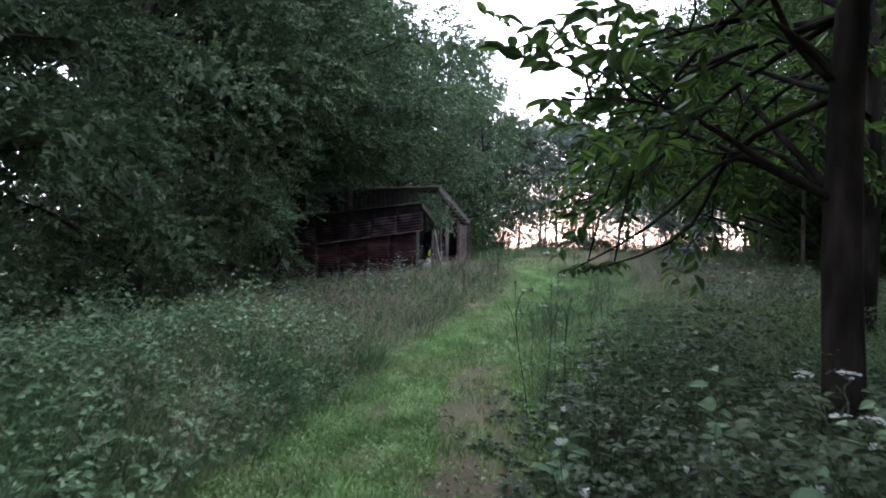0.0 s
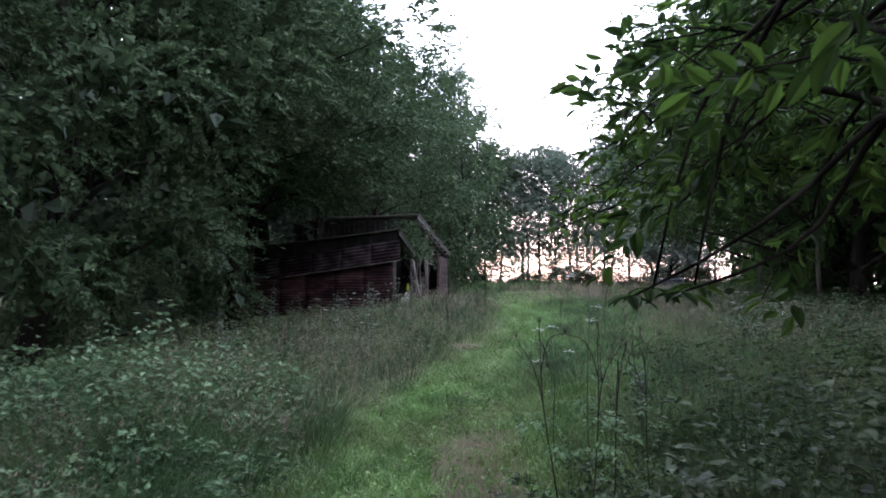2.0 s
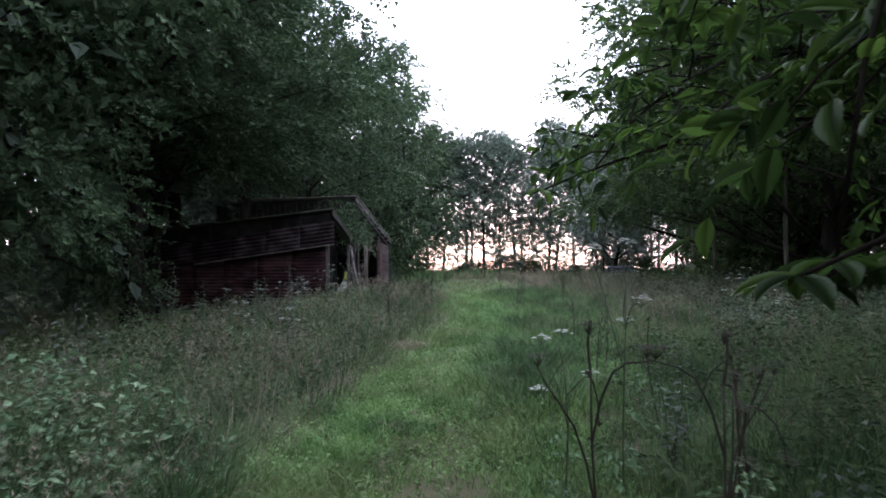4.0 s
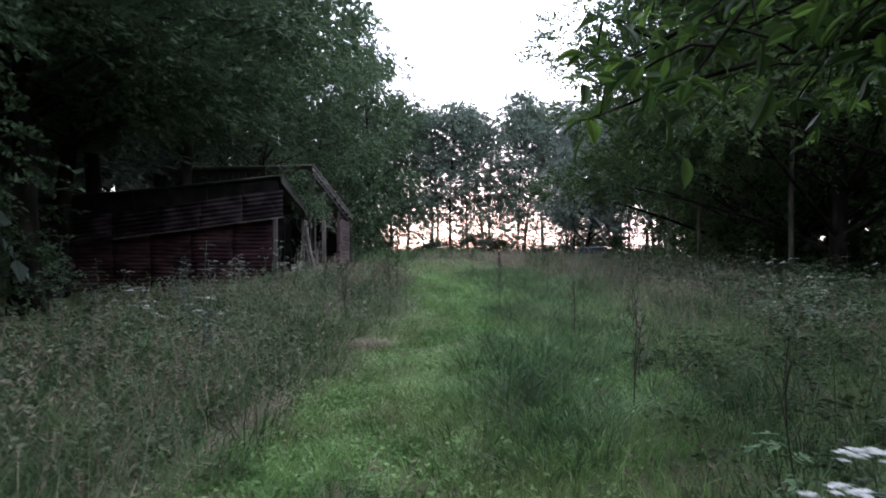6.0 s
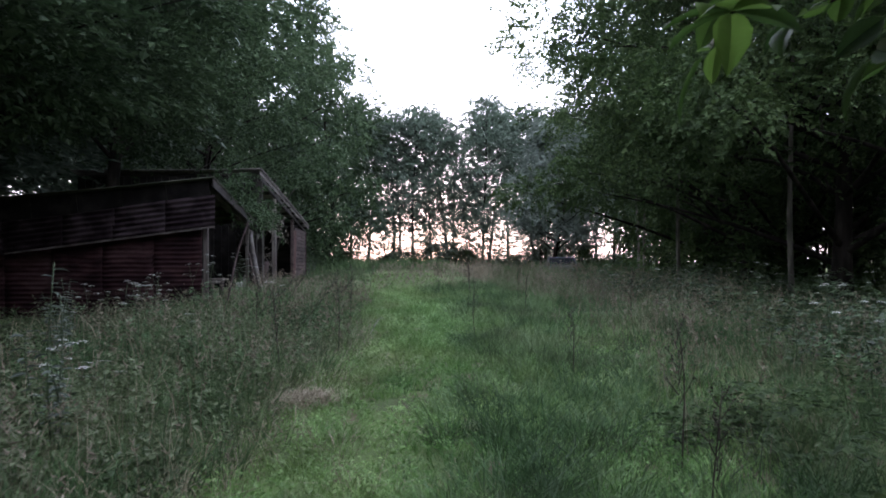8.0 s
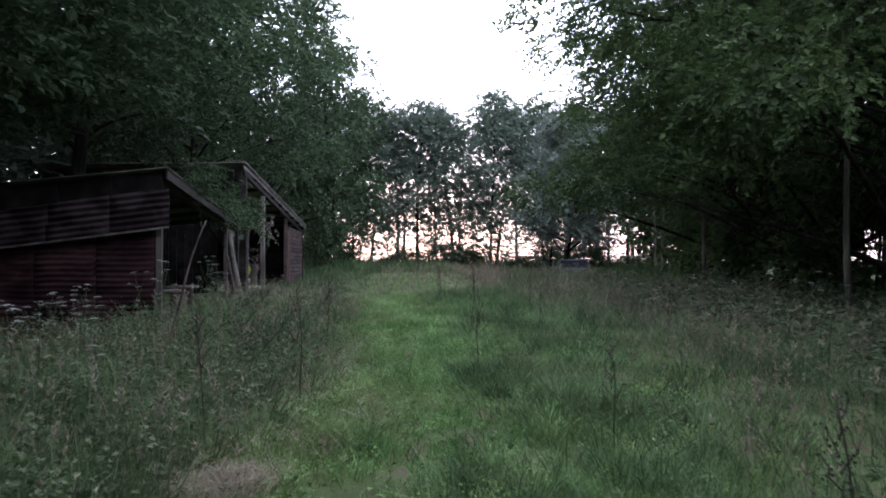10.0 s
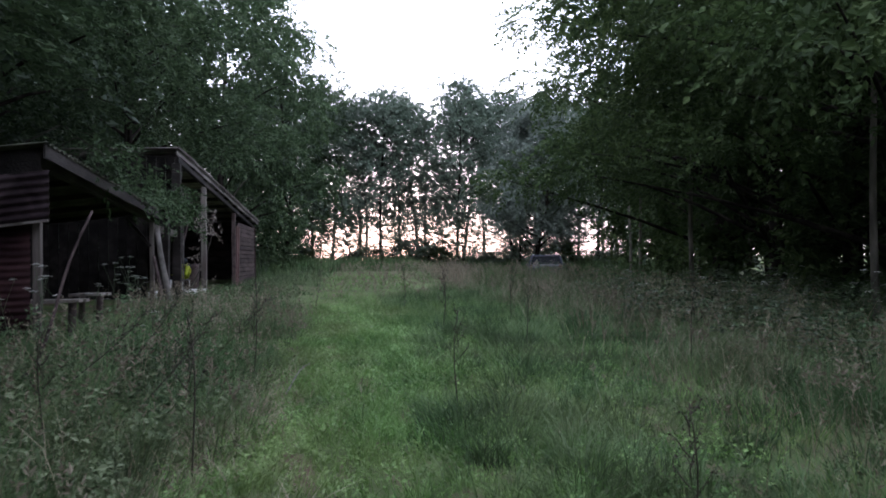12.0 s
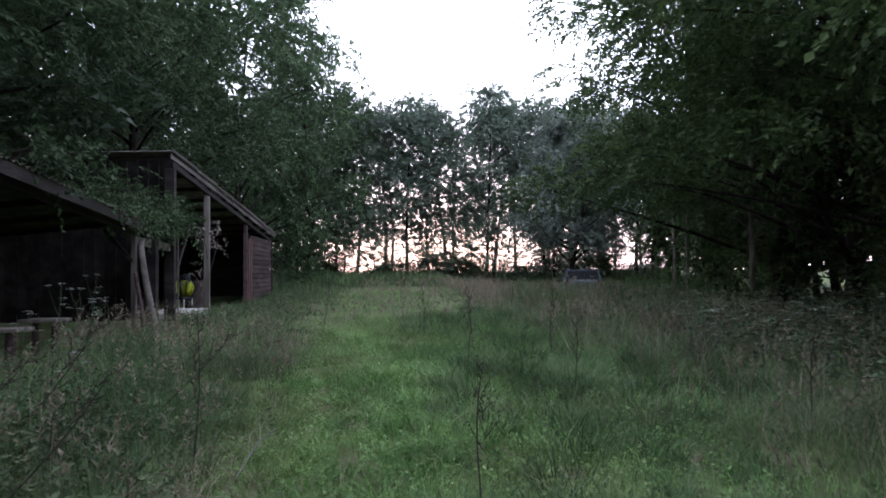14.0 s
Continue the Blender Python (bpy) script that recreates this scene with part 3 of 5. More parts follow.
# ---- near trees with broad leaves ----
def broad_tree(label, at, tall, trunk_r, forks, ends, seed, keep, twigs=8, lean=(0.2, 0.1)):
    r = np.random.default_rng(seed)
    root = thing("tree", None, label, "tree", "broad-leaved trees beside the path")
    x, y, z = on(*at)
    tp = limb_path((x, y, z - 0.4), (x + lean[0], y + lean[1], z + tall), 0, 0.1, 9, r)
    tr = trunk_r * (1 - 0.6 * np.linspace(0, 1, 9))
    tr[0] *= 1.35
    part("trunk", array_mesh("trunk", *tube_arrays(tp, tr, 12), BARK, True), None, root)
    twig_arr, whorls, leaf_o, leaf_a, leaf_s = [], [], [], [], []
    for k, (ex, ey, ez) in enumerate(ends):
        zt = z + forks[k % len(forks)]
        start = (np.interp(zt, tp[:, 2], tp[:, 0]), np.interp(zt, tp[:, 2], tp[:, 1]), zt)
        p = limb_path(start, (ex, ey, ez), 0.35, 0.18, 10, r)
        part("limb", array_mesh("limb", *tube_arrays(p, np.linspace(0.032, 0.006, 10), 6), BARK, True), None, root)
        few = 0 if ez < 1.7 else twigs
        for j in range(few):
            f = 0.3 + 0.7 * (j + r.random()) / few
            o = np.array([np.interp(f * 9, np.arange(10), p[:, c]) for c in range(3)])
            d = unit(p[-1] - p[0]) + r.normal(0, 0.55, 3) * np.array([1, 1, 0.6])
            d = unit(d + np.array([0, 0, -0.15]))
            ln = r.uniform(0.45, 1.0)
            q = limb_path(o, o + d * ln, 0.06, 0.05, 5, r)
            if keep(q).all():
                twig_arr.append(tube_arrays(q, np.linspace(0.009, 0.004, 5), 4))
            for s in range(3):
                g = 0.25 + 0.75 * (s + r.random()) / 3
                leaf_o.append([np.interp(g * 4, np.arange(5), q[:, c]) for c in range(3)])
                leaf_a.append(unit(d + r.normal(0, 0.6, 3) * np.array([1, 1, 0.5])))
                leaf_s.append(r.uniform(0.22, 0.42))
        a = np.arange(6) * 1.05 + r.uniform(0, 1)
        way = np.stack([np.cos(a), np.sin(a), np.full(6, -0.25)], 1) + 0.4 * unit(p[-1] - p[-2]) * np.array([1, 1, 0.2])
        ln = r.uniform(0.16, 0.22, 6)
        hubs = np.tile(p[-1], (6, 1))
        whorls.append(leaves(hubs, way, np.array([0, 0, 1.0]) + r.normal(0, 0.2, (6, 3)), ln, ln * 0.45, True))
    tagged(part("twigwork", array_mesh("twigwork", *joined(twig_arr), BARK, True), None, root), kind="stuff")
    v, t = sprays(np.array(leaf_o), np.array(leaf_a), np.array(leaf_s), 6, 0.16, 0.46, 0.2, 0.45, True, keep, r)
    part("crown", array_mesh("crown", *joined([(v, t)] + whorls), LEAF_BIG, True), None, root)
    return root


def off_path(p):
    """Leaves keep clear of whoever walks the lane."""
    return (p[:, 0] > np.interp(p[:, 1], [0, 3, 3.8, 4.8, 5.5, 7, 9.5, 14], [0.4, 0.6, 0.85, 0.9, 0.62, 0.55, 0.8, 2.2])) | ((p[:, 2] > 3.4) & (p[:, 0] > 0.3)) | ((p[:, 2] > 2.05) & (p[:, 0] > -0.3) & (np.abs(p[:, 1] - 4.2) < 0.8))


broad_tree("dark-barked broad-leaved tree leaning over the path", (2.6, 4.9), 7.5, 0.155, (2.0, 2.8, 3.4, 4.2), [
    (0.8, 6.0, 1.36), (1.06, 5.98, 1.38), (0.93, 6.05, 1.4), (1.18, 6.1, 1.42), (0.42, 4.2, 2.45), (0.75, 4.1, 2.7), (4.2, 4.2, 3.2), (4.4, 5.6, 3.0), (3.6, 6.0, 4.2), (3.3, 4.0, 4.4), (1.5, 6.4, 2.2), (1.9, 3.3, 2.9), (1.25, 7.4, 2.6), (1.9, 8.4, 3.3), (2.4, 7.2, 1.8), (2.3, 8.4, 2.7), (3.0, 8.2, 3.0),
    (1.3, 4.6, 3.9), (2.2, 7.0, 4.4), (1.6, 6.4, 4.6), (3.2, 7.2, 2.6), (1.7, 6.8, 3.2), (2.2, 7.6, 3.6), (3.6, 6.4, 3.4), (2.6, 7.8, 4.0)], 31, off_path)
broad_tree("broad-leaved tree with long low boughs over the grass", (6.1, 11.2), 7.5, 0.17, (2.4, 3.0, 3.6, 4.4), [
    (1.0, 10.0, 2.1), (1.3, 10.3, 2.5), (1.25, 9.4, 2.15), (2.5, 10.5, 2.35), (2.0, 9.2, 2.6), (2.8, 10.0, 3.2), (1.7, 9.8, 3.0), (3.0, 9.3, 3.7), (3.8, 10.4, 3.2), (2.2, 10.2, 3.8), (2.0, 10.6, 2.7), (2.6, 9.6, 2.7), (2.1, 10.6, 3.5), (2.3, 9.4, 3.3), (3.2, 10.2, 2.5), (3.4, 9.4, 3.0),
    (2.4, 10.9, 3.1), (3.0, 11.0, 3.9), (3.8, 9.8, 3.6), (3.9, 11.4, 2.8), (2.4, 10.0, 4.2), (4.4, 9.0, 2.6)], 37, off_path)


# ---- the sheds ----
def front(y):
    return float(np.interp(y, [20.9, 27, 29.4, 42.6], [-2.03, -2.0, -1.93, -1.02]))


def low_roof(x, y):
    """Height of the low shed's roof: falls to the back and a little along the front."""
    return 3.03 - 0.048 * (y - 20.9) + 0.115 * (x + 2.0)


def sheet(parent, name, x0, x1, bottom, top, y, mat, period=0.11, amp=0.018, wobble=0.0, label=""):
    """A sheet with level corrugations, hung facing south; bottom and top are heights as functions of x."""
    bm = bmesh.new()
    cols, rows = 5, 8 * int((top(x0) - bottom(x0)) / period + 1)
    grid = []
    for i in range(rows + 1):
        line = []
        for j in range(cols + 1):
            x = x0 + (x1 - x0) * j / cols
            b, t = bottom(x), top(x)
            z = b + (t - b) * i / rows
            line.append(bm.verts.new((x, y + amp * math.sin(2 * math.pi * (z - b) / period) + wobble * math.sin(j * 1.7 + i * 0.05), z)))
        grid.append(line)
    for i in range(rows):
        for j in range(cols):
            f = bm.faces.new((grid[i][j], grid[i][j + 1], grid[i + 1][j + 1], grid[i + 1][j]))
            f.smooth = True
    ob = part(name, bm, mat, parent, label)
    mod = ob.modifiers.new("thickness", "SOLIDIFY")
    mod.thickness = 0.004
    return ob


def roof_sheet(parent, corners, mat, waves, amp=0.02, thick=0.012, name="roof_sheet"):
    """A corrugated roof sheet over four corners (front near, front far, back far, back near); furrows run front to back."""
    bm = bmesh.new()
    a, b, c, d = [Vector(q) for q in corners]
    n, k = waves * 6, 3
    rows = []
    for j in range(k + 1):
        g = j / k
        rows.append([bm.verts.new(a.lerp(d, g).lerp(b.lerp(c, g), i / n) + Vector((0, 0, amp * math.sin(2 * math.pi * waves * i / n) - 0.02 * math.sin(math.pi * g)))) for i in range(n + 1)])
    for j in range(k):
        for i in range(n):
            f = bm.faces.new((rows[j][i], rows[j + 1][i], rows[j + 1][i + 1], rows[j][i + 1]))
            f.smooth = True
    ob = part(name, bm, mat, parent)
    ob.modifiers.new("thickness", "SOLIDIFY").thickness = thick
    return ob


low_shed = thing("shed", None, "low open-fronted shed of rusty corrugated sheets and poles", "shed")
LX = -6.7
for x, y in ((-2.04, 20.98), (-2.02, 26.95), (LX + 0.1, 20.98), (LX + 0.1, 26.95), (-4.4, 20.98)):
    part("post", beam(on(x, y, -0.3), (x, y, low_roof(x, y) - 0.12), 0.085, 0.085, 0.012), WOOD_GREY, low_shed)
cut = lambda x: 2.19 + 0.136 * (x + 1.87)
eaves = lambda x: low_roof(x, 20.8) - 0.33 + 0.05 * math.cos((x + 1.9) * 1.1)
for i in range(4):
    x1 = -1.86 - i * 0.82
    sheet(low_shed, "upper_sheet", x1 - 0.85, x1, cut, eaves, 20.80 - 0.006 * (i % 2), SHEET_GREY, 0.092, 0.017, 0.006, "dull grey-brown corrugated sheet")
for i in range(3):
    x1 = -2.09 - i * 0.8
    sheet(low_shed, "lower_sheet", x1 - 0.83, x1, lambda x: float(height(x, 20.9)) - 0.05, lambda x: cut(x) + 0.1, 20.90 - 0.006 * (i % 2), SHEET_RED, 0.08, 0.014, 0.005, "rusty red corrugated sheet")
for i in range(3):
    x1 = -4.52 - i * 0.74
    sheet(low_shed, "lower_sheet", x1 - 0.75, x1, lambda x: float(height(x, 20.9)) - 0.05, lambda x: cut(x) + 0.1, 20.95 - 0.006 * (i % 2), SHEET_RED, 0.08, 0.012, 0.012, "rusty red corrugated sheet")
    sheet(low_shed, "upper_sheet", x1 - 0.78, x1, cut, eaves, 20.84 - 0.006 * (i % 2), SHEET_GREY, 0.092, 0.017, 0.01, "dull grey-brown corrugated sheet")
# the dark band of shade beneath the eaves is in these boards' colour
for i in range(7):
    x0, x1 = -1.95 - i * 0.72, -1.95 - (i + 1) * 0.72
    part("eaves_board", beam((x0, 20.83 + 0.006 * (i % 2), low_roof(x0, 20.8) - 0.2), (x1 + 0.01, 20.83 + 0.006 * (i % 2), low_roof(x1, 20.8) - 0.2), 0.022, 0.36, 0.004), SHADE_BLACK, low_shed, "board under the eaves, coloured near-black for shade")
part("edge_batten", beam((-1.86, 20.765, cut(-1.86) + 0.01), (-5.2, 20.765, cut(-5.2) + 0.01), 0.035, 0.03, 0.004), WOOD_GREY, low_shed)
for i in range(6):
    y0, y1 = 20.72 + i * 1.04, 20.72 + (i + 1) * 1.04 + 0.05
    lift = 0.008 * (i % 2)
    roof_sheet(low_shed, [(-1.86, y0, low_roof(-1.86, y0) + lift), (-1.86, y1, low_roof(-1.86, y1) + lift), (LX - 0.3, y1, low_roof(LX, y1) + lift), (LX - 0.3, y0, low_roof(LX, y0) + lift)], ROOF_MOSS, 7)
part("front_beam", beam((-2.02, 20.9, low_roof(-2, 20.9) - 0.13), (-2.0, 27.0, low_roof(-2, 27.0) - 0.13), 0.10, 0.16, 0.01), WOOD_DARK, low_shed)
part("fascia", beam((-1.89, 20.75, low_roof(-1.9, 20.75) - 0.08), (-1.89, 26.95, low_roof(-1.9, 26.95) - 0.08), 0.025, 0.15, 0.004), WOOD_DARK, low_shed, "blackened fascia board")
for i in range(5):
    y = 21.6 + i * 1.2
    part("rafter", beam((-1.95, y, low_roof(-1.95, y) - 0.06), (LX, y, low_roof(LX, y) - 0.06), 0.06, 0.08, 0.006), WOOD_DARK, low_shed)
# back boards coloured for the dark of the open shed
for i in range(9):
    z0 = 0.55 + i * 0.21
    if z0 + 0.2 < low_roof(LX, 24) - 0.05:
        part("back_board", box((0.025, 6.2, 0.205), pose(LX, 23.95, z0 + 0.1, 0, 2, 0), 0.004), SHADE_BLACK, low_shed)
part("brace", beam((-2.03, 26.9, 2.05), (-2.5, 26.9, 2.62), 0.06, 0.06, 0.006), WOOD_DARK, low_shed)

tall_shed = thing("shed", None, "taller timber shed with open bays and a weatherboarded end", "shed")
TX = -6.9
N0, N1 = 29.5, 42.5


def tall_roof(y, x=-2.0):
    return 4.31 - 0.073 * (y - 29.7) + 0.03 * (x + 2.0)


def eave(y):
    """How far the tall shed's roof stands out over its front."""
    return float(np.interp(y, [29.2, 42.6], [0.02, 0.17]))


for y, w, mat in ((27.9, 0.22, WOOD_DARK), (29.25, 0.2, WOOD_DARK), (32.3, 0.14, WOOD_GREY), (37.3, 0.13, WOOD_PLANK)):
    top = tall_roof(y) - 0.3 if y > 29 else 2.85
    part("post", beam(on(front(y), y, -0.3), (front(y), y, top), w, w, 0.015), mat, tall_shed)
part("batten", beam(on(front(29.5) + 0.09, 29.5, -0.2), (front(29.5) + 0.09, 29.5, 3.4), 0.032, 0.032, 0.004), ROOF_GREY, tall_shed, "pale upright batten")
part("lintel", beam((-2.0, 26.95, 2.42), (front(29.2), 29.2, 2.38), 0.06, 0.15, 0.008), WOOD_GREY, tall_shed)
part("wall_plate", beam((front(29.3), 29.3, tall_roof(29.3) - 0.2), (front(42.4), 42.4, tall_roof(42.4) - 0.2), 0.09, 0.12, 0.008), WOOD_DARK, tall_shed)
for i in range(4):
    y = 37.3 + i * 0.2
    part("red_board", box((0.03, 0.12 + 0.03 * (i % 2), 2.35), pose(front(y) + 0.05 + 0.015 * (i % 2), y, float(height(-1.4, y)) + 1.05, 0, 0.6 * (i - 1), -4), 0.005), WOOD_RED, tall_shed, "faded red upright board")
for i in range(15):
    z = 0.85 + i * 0.165
    y1 = 42.35
    m = pose((front(38) + front(y1)) / 2 + 0.02, (38.0 + y1) / 2, z + 0.08, 0, 0, 0) @ pose(0, 0, 0, 0, 0, -4.0) @ pose(0, 0, 0, 0, 7 + 0.8 * math.sin(i * 2.1), 0)
    if z + 0.2 < tall_roof(42.3) - 0.15:
        part("weatherboard", box((0.026, y1 - 38.0 + 0.02 * math.sin(i * 3), 0.148), m, 0.004), WOOD_PLANK, tall_shed)
part("corner_board", beam(on(front(42.4) + 0.03, 42.42, -0.2), (front(42.4) + 0.03, 42.42, tall_roof(42.4) - 0.15), 0.1, 0.03, 0.004), WOOD_PLANK, tall_shed)
# end boards take the unlit interior from their colour
for i in range(24):
    x = -2.0 - i * 0.21
    t = tall_roof(29.4, x) - 0.08
    b = 2.35 if x > -2.6 else 0.7
    part("end_board", box((0.2, 0.022, t - b), pose(x - 0.1, 29.42 + 0.006 * (i % 2), (t + b) / 2), 0.003), SHADE_BLACK, tall_shed)
# interior shade is in the colour of these back boards too
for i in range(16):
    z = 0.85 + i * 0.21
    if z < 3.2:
        part("back_board", box((0.025, 13.0, 0.205), pose(TX, 36.0, z + 0.1, 0, 2, 0), 0.004), SHADE_BLACK, tall_shed)
part("end_wall", box((5.8, 0.03, 2.8), pose(-4.0, 42.4, 2.1), 0.004), WOOD_DARK, tall_shed)
for i in range(13):
    y0, y1 = 29.3 + i * 1.03, 29.3 + (i + 1) * 1.03 + 0.05
    lift = 0.1 + 0.008 * (i % 2)
    roof_sheet(tall_shed, [(front(y0) + eave(y0), y0, tall_roof(y0) + lift - 0.02), (front(y1) + eave(y1), y1, tall_roof(y1) + lift - 0.02), (TX - 0.3, y1, tall_roof(y1, TX) + lift), (TX - 0.3, y0, tall_roof(y0, TX) + lift)], ROOF_GREY, 7)
for lift, out, w in ((-0.03, -0.01, 0.11), (0.10, 0.03, 0.07)):
    for k in range(7):
        y0, y1 = 29.22 + 1.92 * k, 29.2 + 1.92 * (k + 1) - 0.03 * (k % 3)
        sag = [0.022 * math.sin(y * 3.7 + w * 40) for y in (y0, y1 + 0.6)]
        part("fascia", beam((front(y0) + eave(y0) + out + 0.004 * (k % 2), y0, tall_roof(y0) + lift + sag[0]), (front(y1) + eave(y1) + out + 0.004 * (k % 2), y1, tall_roof(y1) + lift + sag[1]), 0.022, w * (0.85 + 0.12 * math.sin(k * 2.3)), 0.004), FASCIA, tall_shed, "split grey fascia board")
for i in range(9):
    y = 29.6 + i * 1.6
    part("rafter", beam((front(y) + eave(y) - 0.05, y, tall_roof(y) - 0.02), (TX, y, tall_roof(y, TX) - 0.02), 0.06, 0.1, 0.006), WOOD_DARK, tall_shed)
part("threshold", box((1.0, 2.0, 0.16), pose(front(30.6) - 0.3, 30.6, 0.93, 0, 0, -4), 0.02), CONCRETE, tall_shed, "pale worn concrete threshold")


# ---- grass ----
def bare(x, y):
    """Where only dead straw lies."""
    strip = (np.abs(x + 1.0 - 0.2 * (y - 11.8)) < 0.09) & (y > 11.1) & (y < 12.4)
    return strip | (np.hypot(x + 0.12, y - 14.85) < 0.28)


def blades(name, xs, ys, tall, wide, mat, label, bend=0.35, seed=1, out=None):
    """Curved grass blades rooted at xs, ys; out: the way each falls, away from the middle of its tuft."""
    r = np.random.default_rng(seed)
    ok = ~bare(xs, ys) | (name == "straw")
    wide = np.broadcast_to(wide, ok.shape)[ok]
    xs, ys, tall, out = xs[ok], ys[ok], tall[ok], out and (out[0][ok], out[1][ok])
    n = len(xs)
    z = height(xs, ys) - 0.01
    a = r.uniform(0, 2 * np.pi, n)
    side = np.stack([np.cos(a), np.sin(a), np.zeros(n)], 1)
    b = r.uniform(0, 2 * np.pi, n)
    fall = np.stack([np.cos(b), np.sin(b), np.zeros(n)], 1)
    if out is not None:
        fall = unit(0.55 * fall + np.stack([out[0], out[1], np.zeros(n)], 1))
    lean = fall * (bend * tall * r.uniform(0.2, 1.3, n))[:, None]
    base = np.stack([xs, ys, z], 1)
    w = (wide * r.uniform(0.6, 1.2, n))[:, None] / 2
    up = np.array([0, 0, 1.0])
    m1 = base + lean * 0.3 + up * (tall * 0.55)[:, None]
    tip = base + lean + up * (tall * r.uniform(0.85, 1.0, n))[:, None]
    near = ys < 23
    k = int(near.sum())
    v1 = np.stack([base - side * w, base + side * w, m1 - side * w * 0.8, m1 + side * w * 0.8, tip], 1)[near].reshape(-1, 3)
    t1 = (np.arange(k)[:, None, None] * 5 + np.array([(0, 1, 3), (0, 3, 2), (2, 3, 4)])[None]).reshape(-1, 3)
    v2 = np.stack([base - side * w, base + side * w, tip], 1)[~near].reshape(-1, 3)
    pieces = [(v1, t1), (v2, np.arange(len(v2)).reshape(-1, 3))]
    return thing(name, array_mesh(name, *joined(pieces), mat), label, "grass", kind="stuff")


def scatter(n, y0, y1, left, right, seed, power=1.0, ragged=0.12):
    """n places between two lines across the meadow, thinning with distance."""
    r = np.random.default_rng(seed)
    y = y0 + (y1 - y0) * r.random(n) ** power
    a, b = left(y), right(y)
    x = a + (b - a) * r.random(n) + r.normal(0, ragged, n)
    return x, y


def tufts(n, k, y0, y1, left, right, seed, power=1.0, spread=0.1):
    """Places of blades gathered into n tufts of about k."""
    x, y = scatter(n, y0, y1, left, right, seed, power)
    r = np.random.default_rng(seed + 500)
    m = r.integers(k // 2, k * 2, n)
    wide = np.repeat(spread * r.uniform(0.5, 1.6, n), m)
    tall = np.repeat(r.uniform(0.55, 1.6, n), m)
    a, d = r.uniform(0, 6.283, m.sum()), np.sqrt(r.random(m.sum()))
    out = (np.cos(a), np.sin(a))
    return np.repeat(x, m) + out[0] * d * wide * 1.6, np.repeat(y, m) + out[1] * d * wide * 1.6, tall * (1.15 - 0.5 * d), out


def not_in_shed(x, y):
    return ~((x < -1.9) & (x > -7) & (y > 20.85) & (y < 42.6))




def clump(x, y, f):
    return lumps(x, y, 0.95 / f, 8)


x, y = scatter(62000, 1.2, 40, lambda y: lane_left(y) - 0.1, lambda y: lane_core(y) + 0.15, 41, 1.7)
ok = (rng.random(len(x)) < 0.35 + 0.75 * lumps(x, y, 0.5, 5)) & (rng.random(len(x)) > 0.75 * smooth(22, 32, y))
x, y = x[ok], y[ok]
soil = (clump(x, y, 1.4) < 0.6) & (np.abs(x) < 0.45 * (1 - (y - 5) / 12)) & (y < 11) & (rng.random(len(x)) < 0.5)
x, y = x[~soil], y[~soil]
blades("lane_grass", x, y, (0.04 + 0.13 * clump(x, y, 2.2) ** 1.5) * rng.uniform(0.6, 1.4, len(x)) * (1 + y / 40), 0.0075 + 0.0006 * np.maximum(0, y - 18), GRASS_LANE, "short bright green trodden grass of the lane", 1.1, 42)

x, y = scatter(28000, 3, 46, lambda y: np.full_like(y, -4.2) + 0.03 * y, lambda y: lane_left(y) + 0.1, 43, 1.3)
ok = not_in_shed(x, y)
x, y = x[ok], y[ok]
edge = smooth(0.0, 0.9, lane_left(y) - x)
blades("tall_grass", x, y, (0.14 + 0.28 * edge) * (1 - 0.45 * smooth(23, 29, y)) * (1 - 0.4 * smooth(13, 18, y) * (x < -2.4)) * rng.uniform(0.4, 1.3, len(x)) * (0.45 + 0.95 * clump(x, y, 1.0)), 0.009 + 0.0008 * np.maximum(0, y - 20), GRASS_TALL, "rank knee-high green grass beside the lane", 0.95, 44)
x, y = scatter(34000, 6, 50, lambda y: lane_right(y) - 0.1, lambda y: np.full_like(y, 9.5) + 0.06 * y, 45, 1.25)
edge = smooth(0.2, 2.4 + 0.1 * np.maximum(0, y - 8), x - lane_right(y))
blades("tall_grass", x, y, (0.10 + 0.30 * edge) * rng.uniform(0.4, 1.3, len(x)) * (0.35 + 1.1 * clump(x, y, 0.8)), 0.009 + 0.0008 * np.maximum(0, y - 20), GRASS_TALL, "tall green meadow grass with gaps", 0.95, 46)
x, y = scatter(14000, 12, 52, lambda y: lane_right(y) + 0.8, lambda y: np.full_like(y, 9.0), 47)
ok = rng.random(len(x)) < 0.25 + 0.75 * smooth(0.4, 0.7, clump(x, y, 0.35))
x, y = x[ok], y[ok]
blades("dry_grass", x, y, rng.uniform(0.3, 0.6, len(x)), 0.004 + 0.0008 * np.maximum(0, y - 20), GRASS_DRY, "pale dry seeding grass stalks in the meadow", 0.75, 48)
x, y, big, out = tufts(2300, 20, 2.0, 27, lambda y: lane_left(y), lambda y: lane_core(y) + 0.3, 101, 1.2, 0.075)
ok = (np.abs(x) > 0.4) | (y > 10)
blades("lane_grass", x[ok], y[ok], 0.13 * big[ok] * rng.uniform(0.7, 1.2, ok.sum()), np.full(ok.sum(), 0.0075), GRASS_LANE, "bright green grass tufts in the lane", 1.2, 102, (out[0][ok], out[1][ok]))
x, y, big, out = tufts(520, 44, 10.5, 30, lambda y: lane_left(y) + 1.6, lambda y: lane_right(y) + 0.6, 191, 1.0, 0.13)
blades("tall_grass", x, y, 0.28 * big * rng.uniform(0.6, 1.2, len(x)), np.full(len(x), 0.008), GRASS_TALL, "dark rank tussocks standing in the lane", 1.0, 192, out)
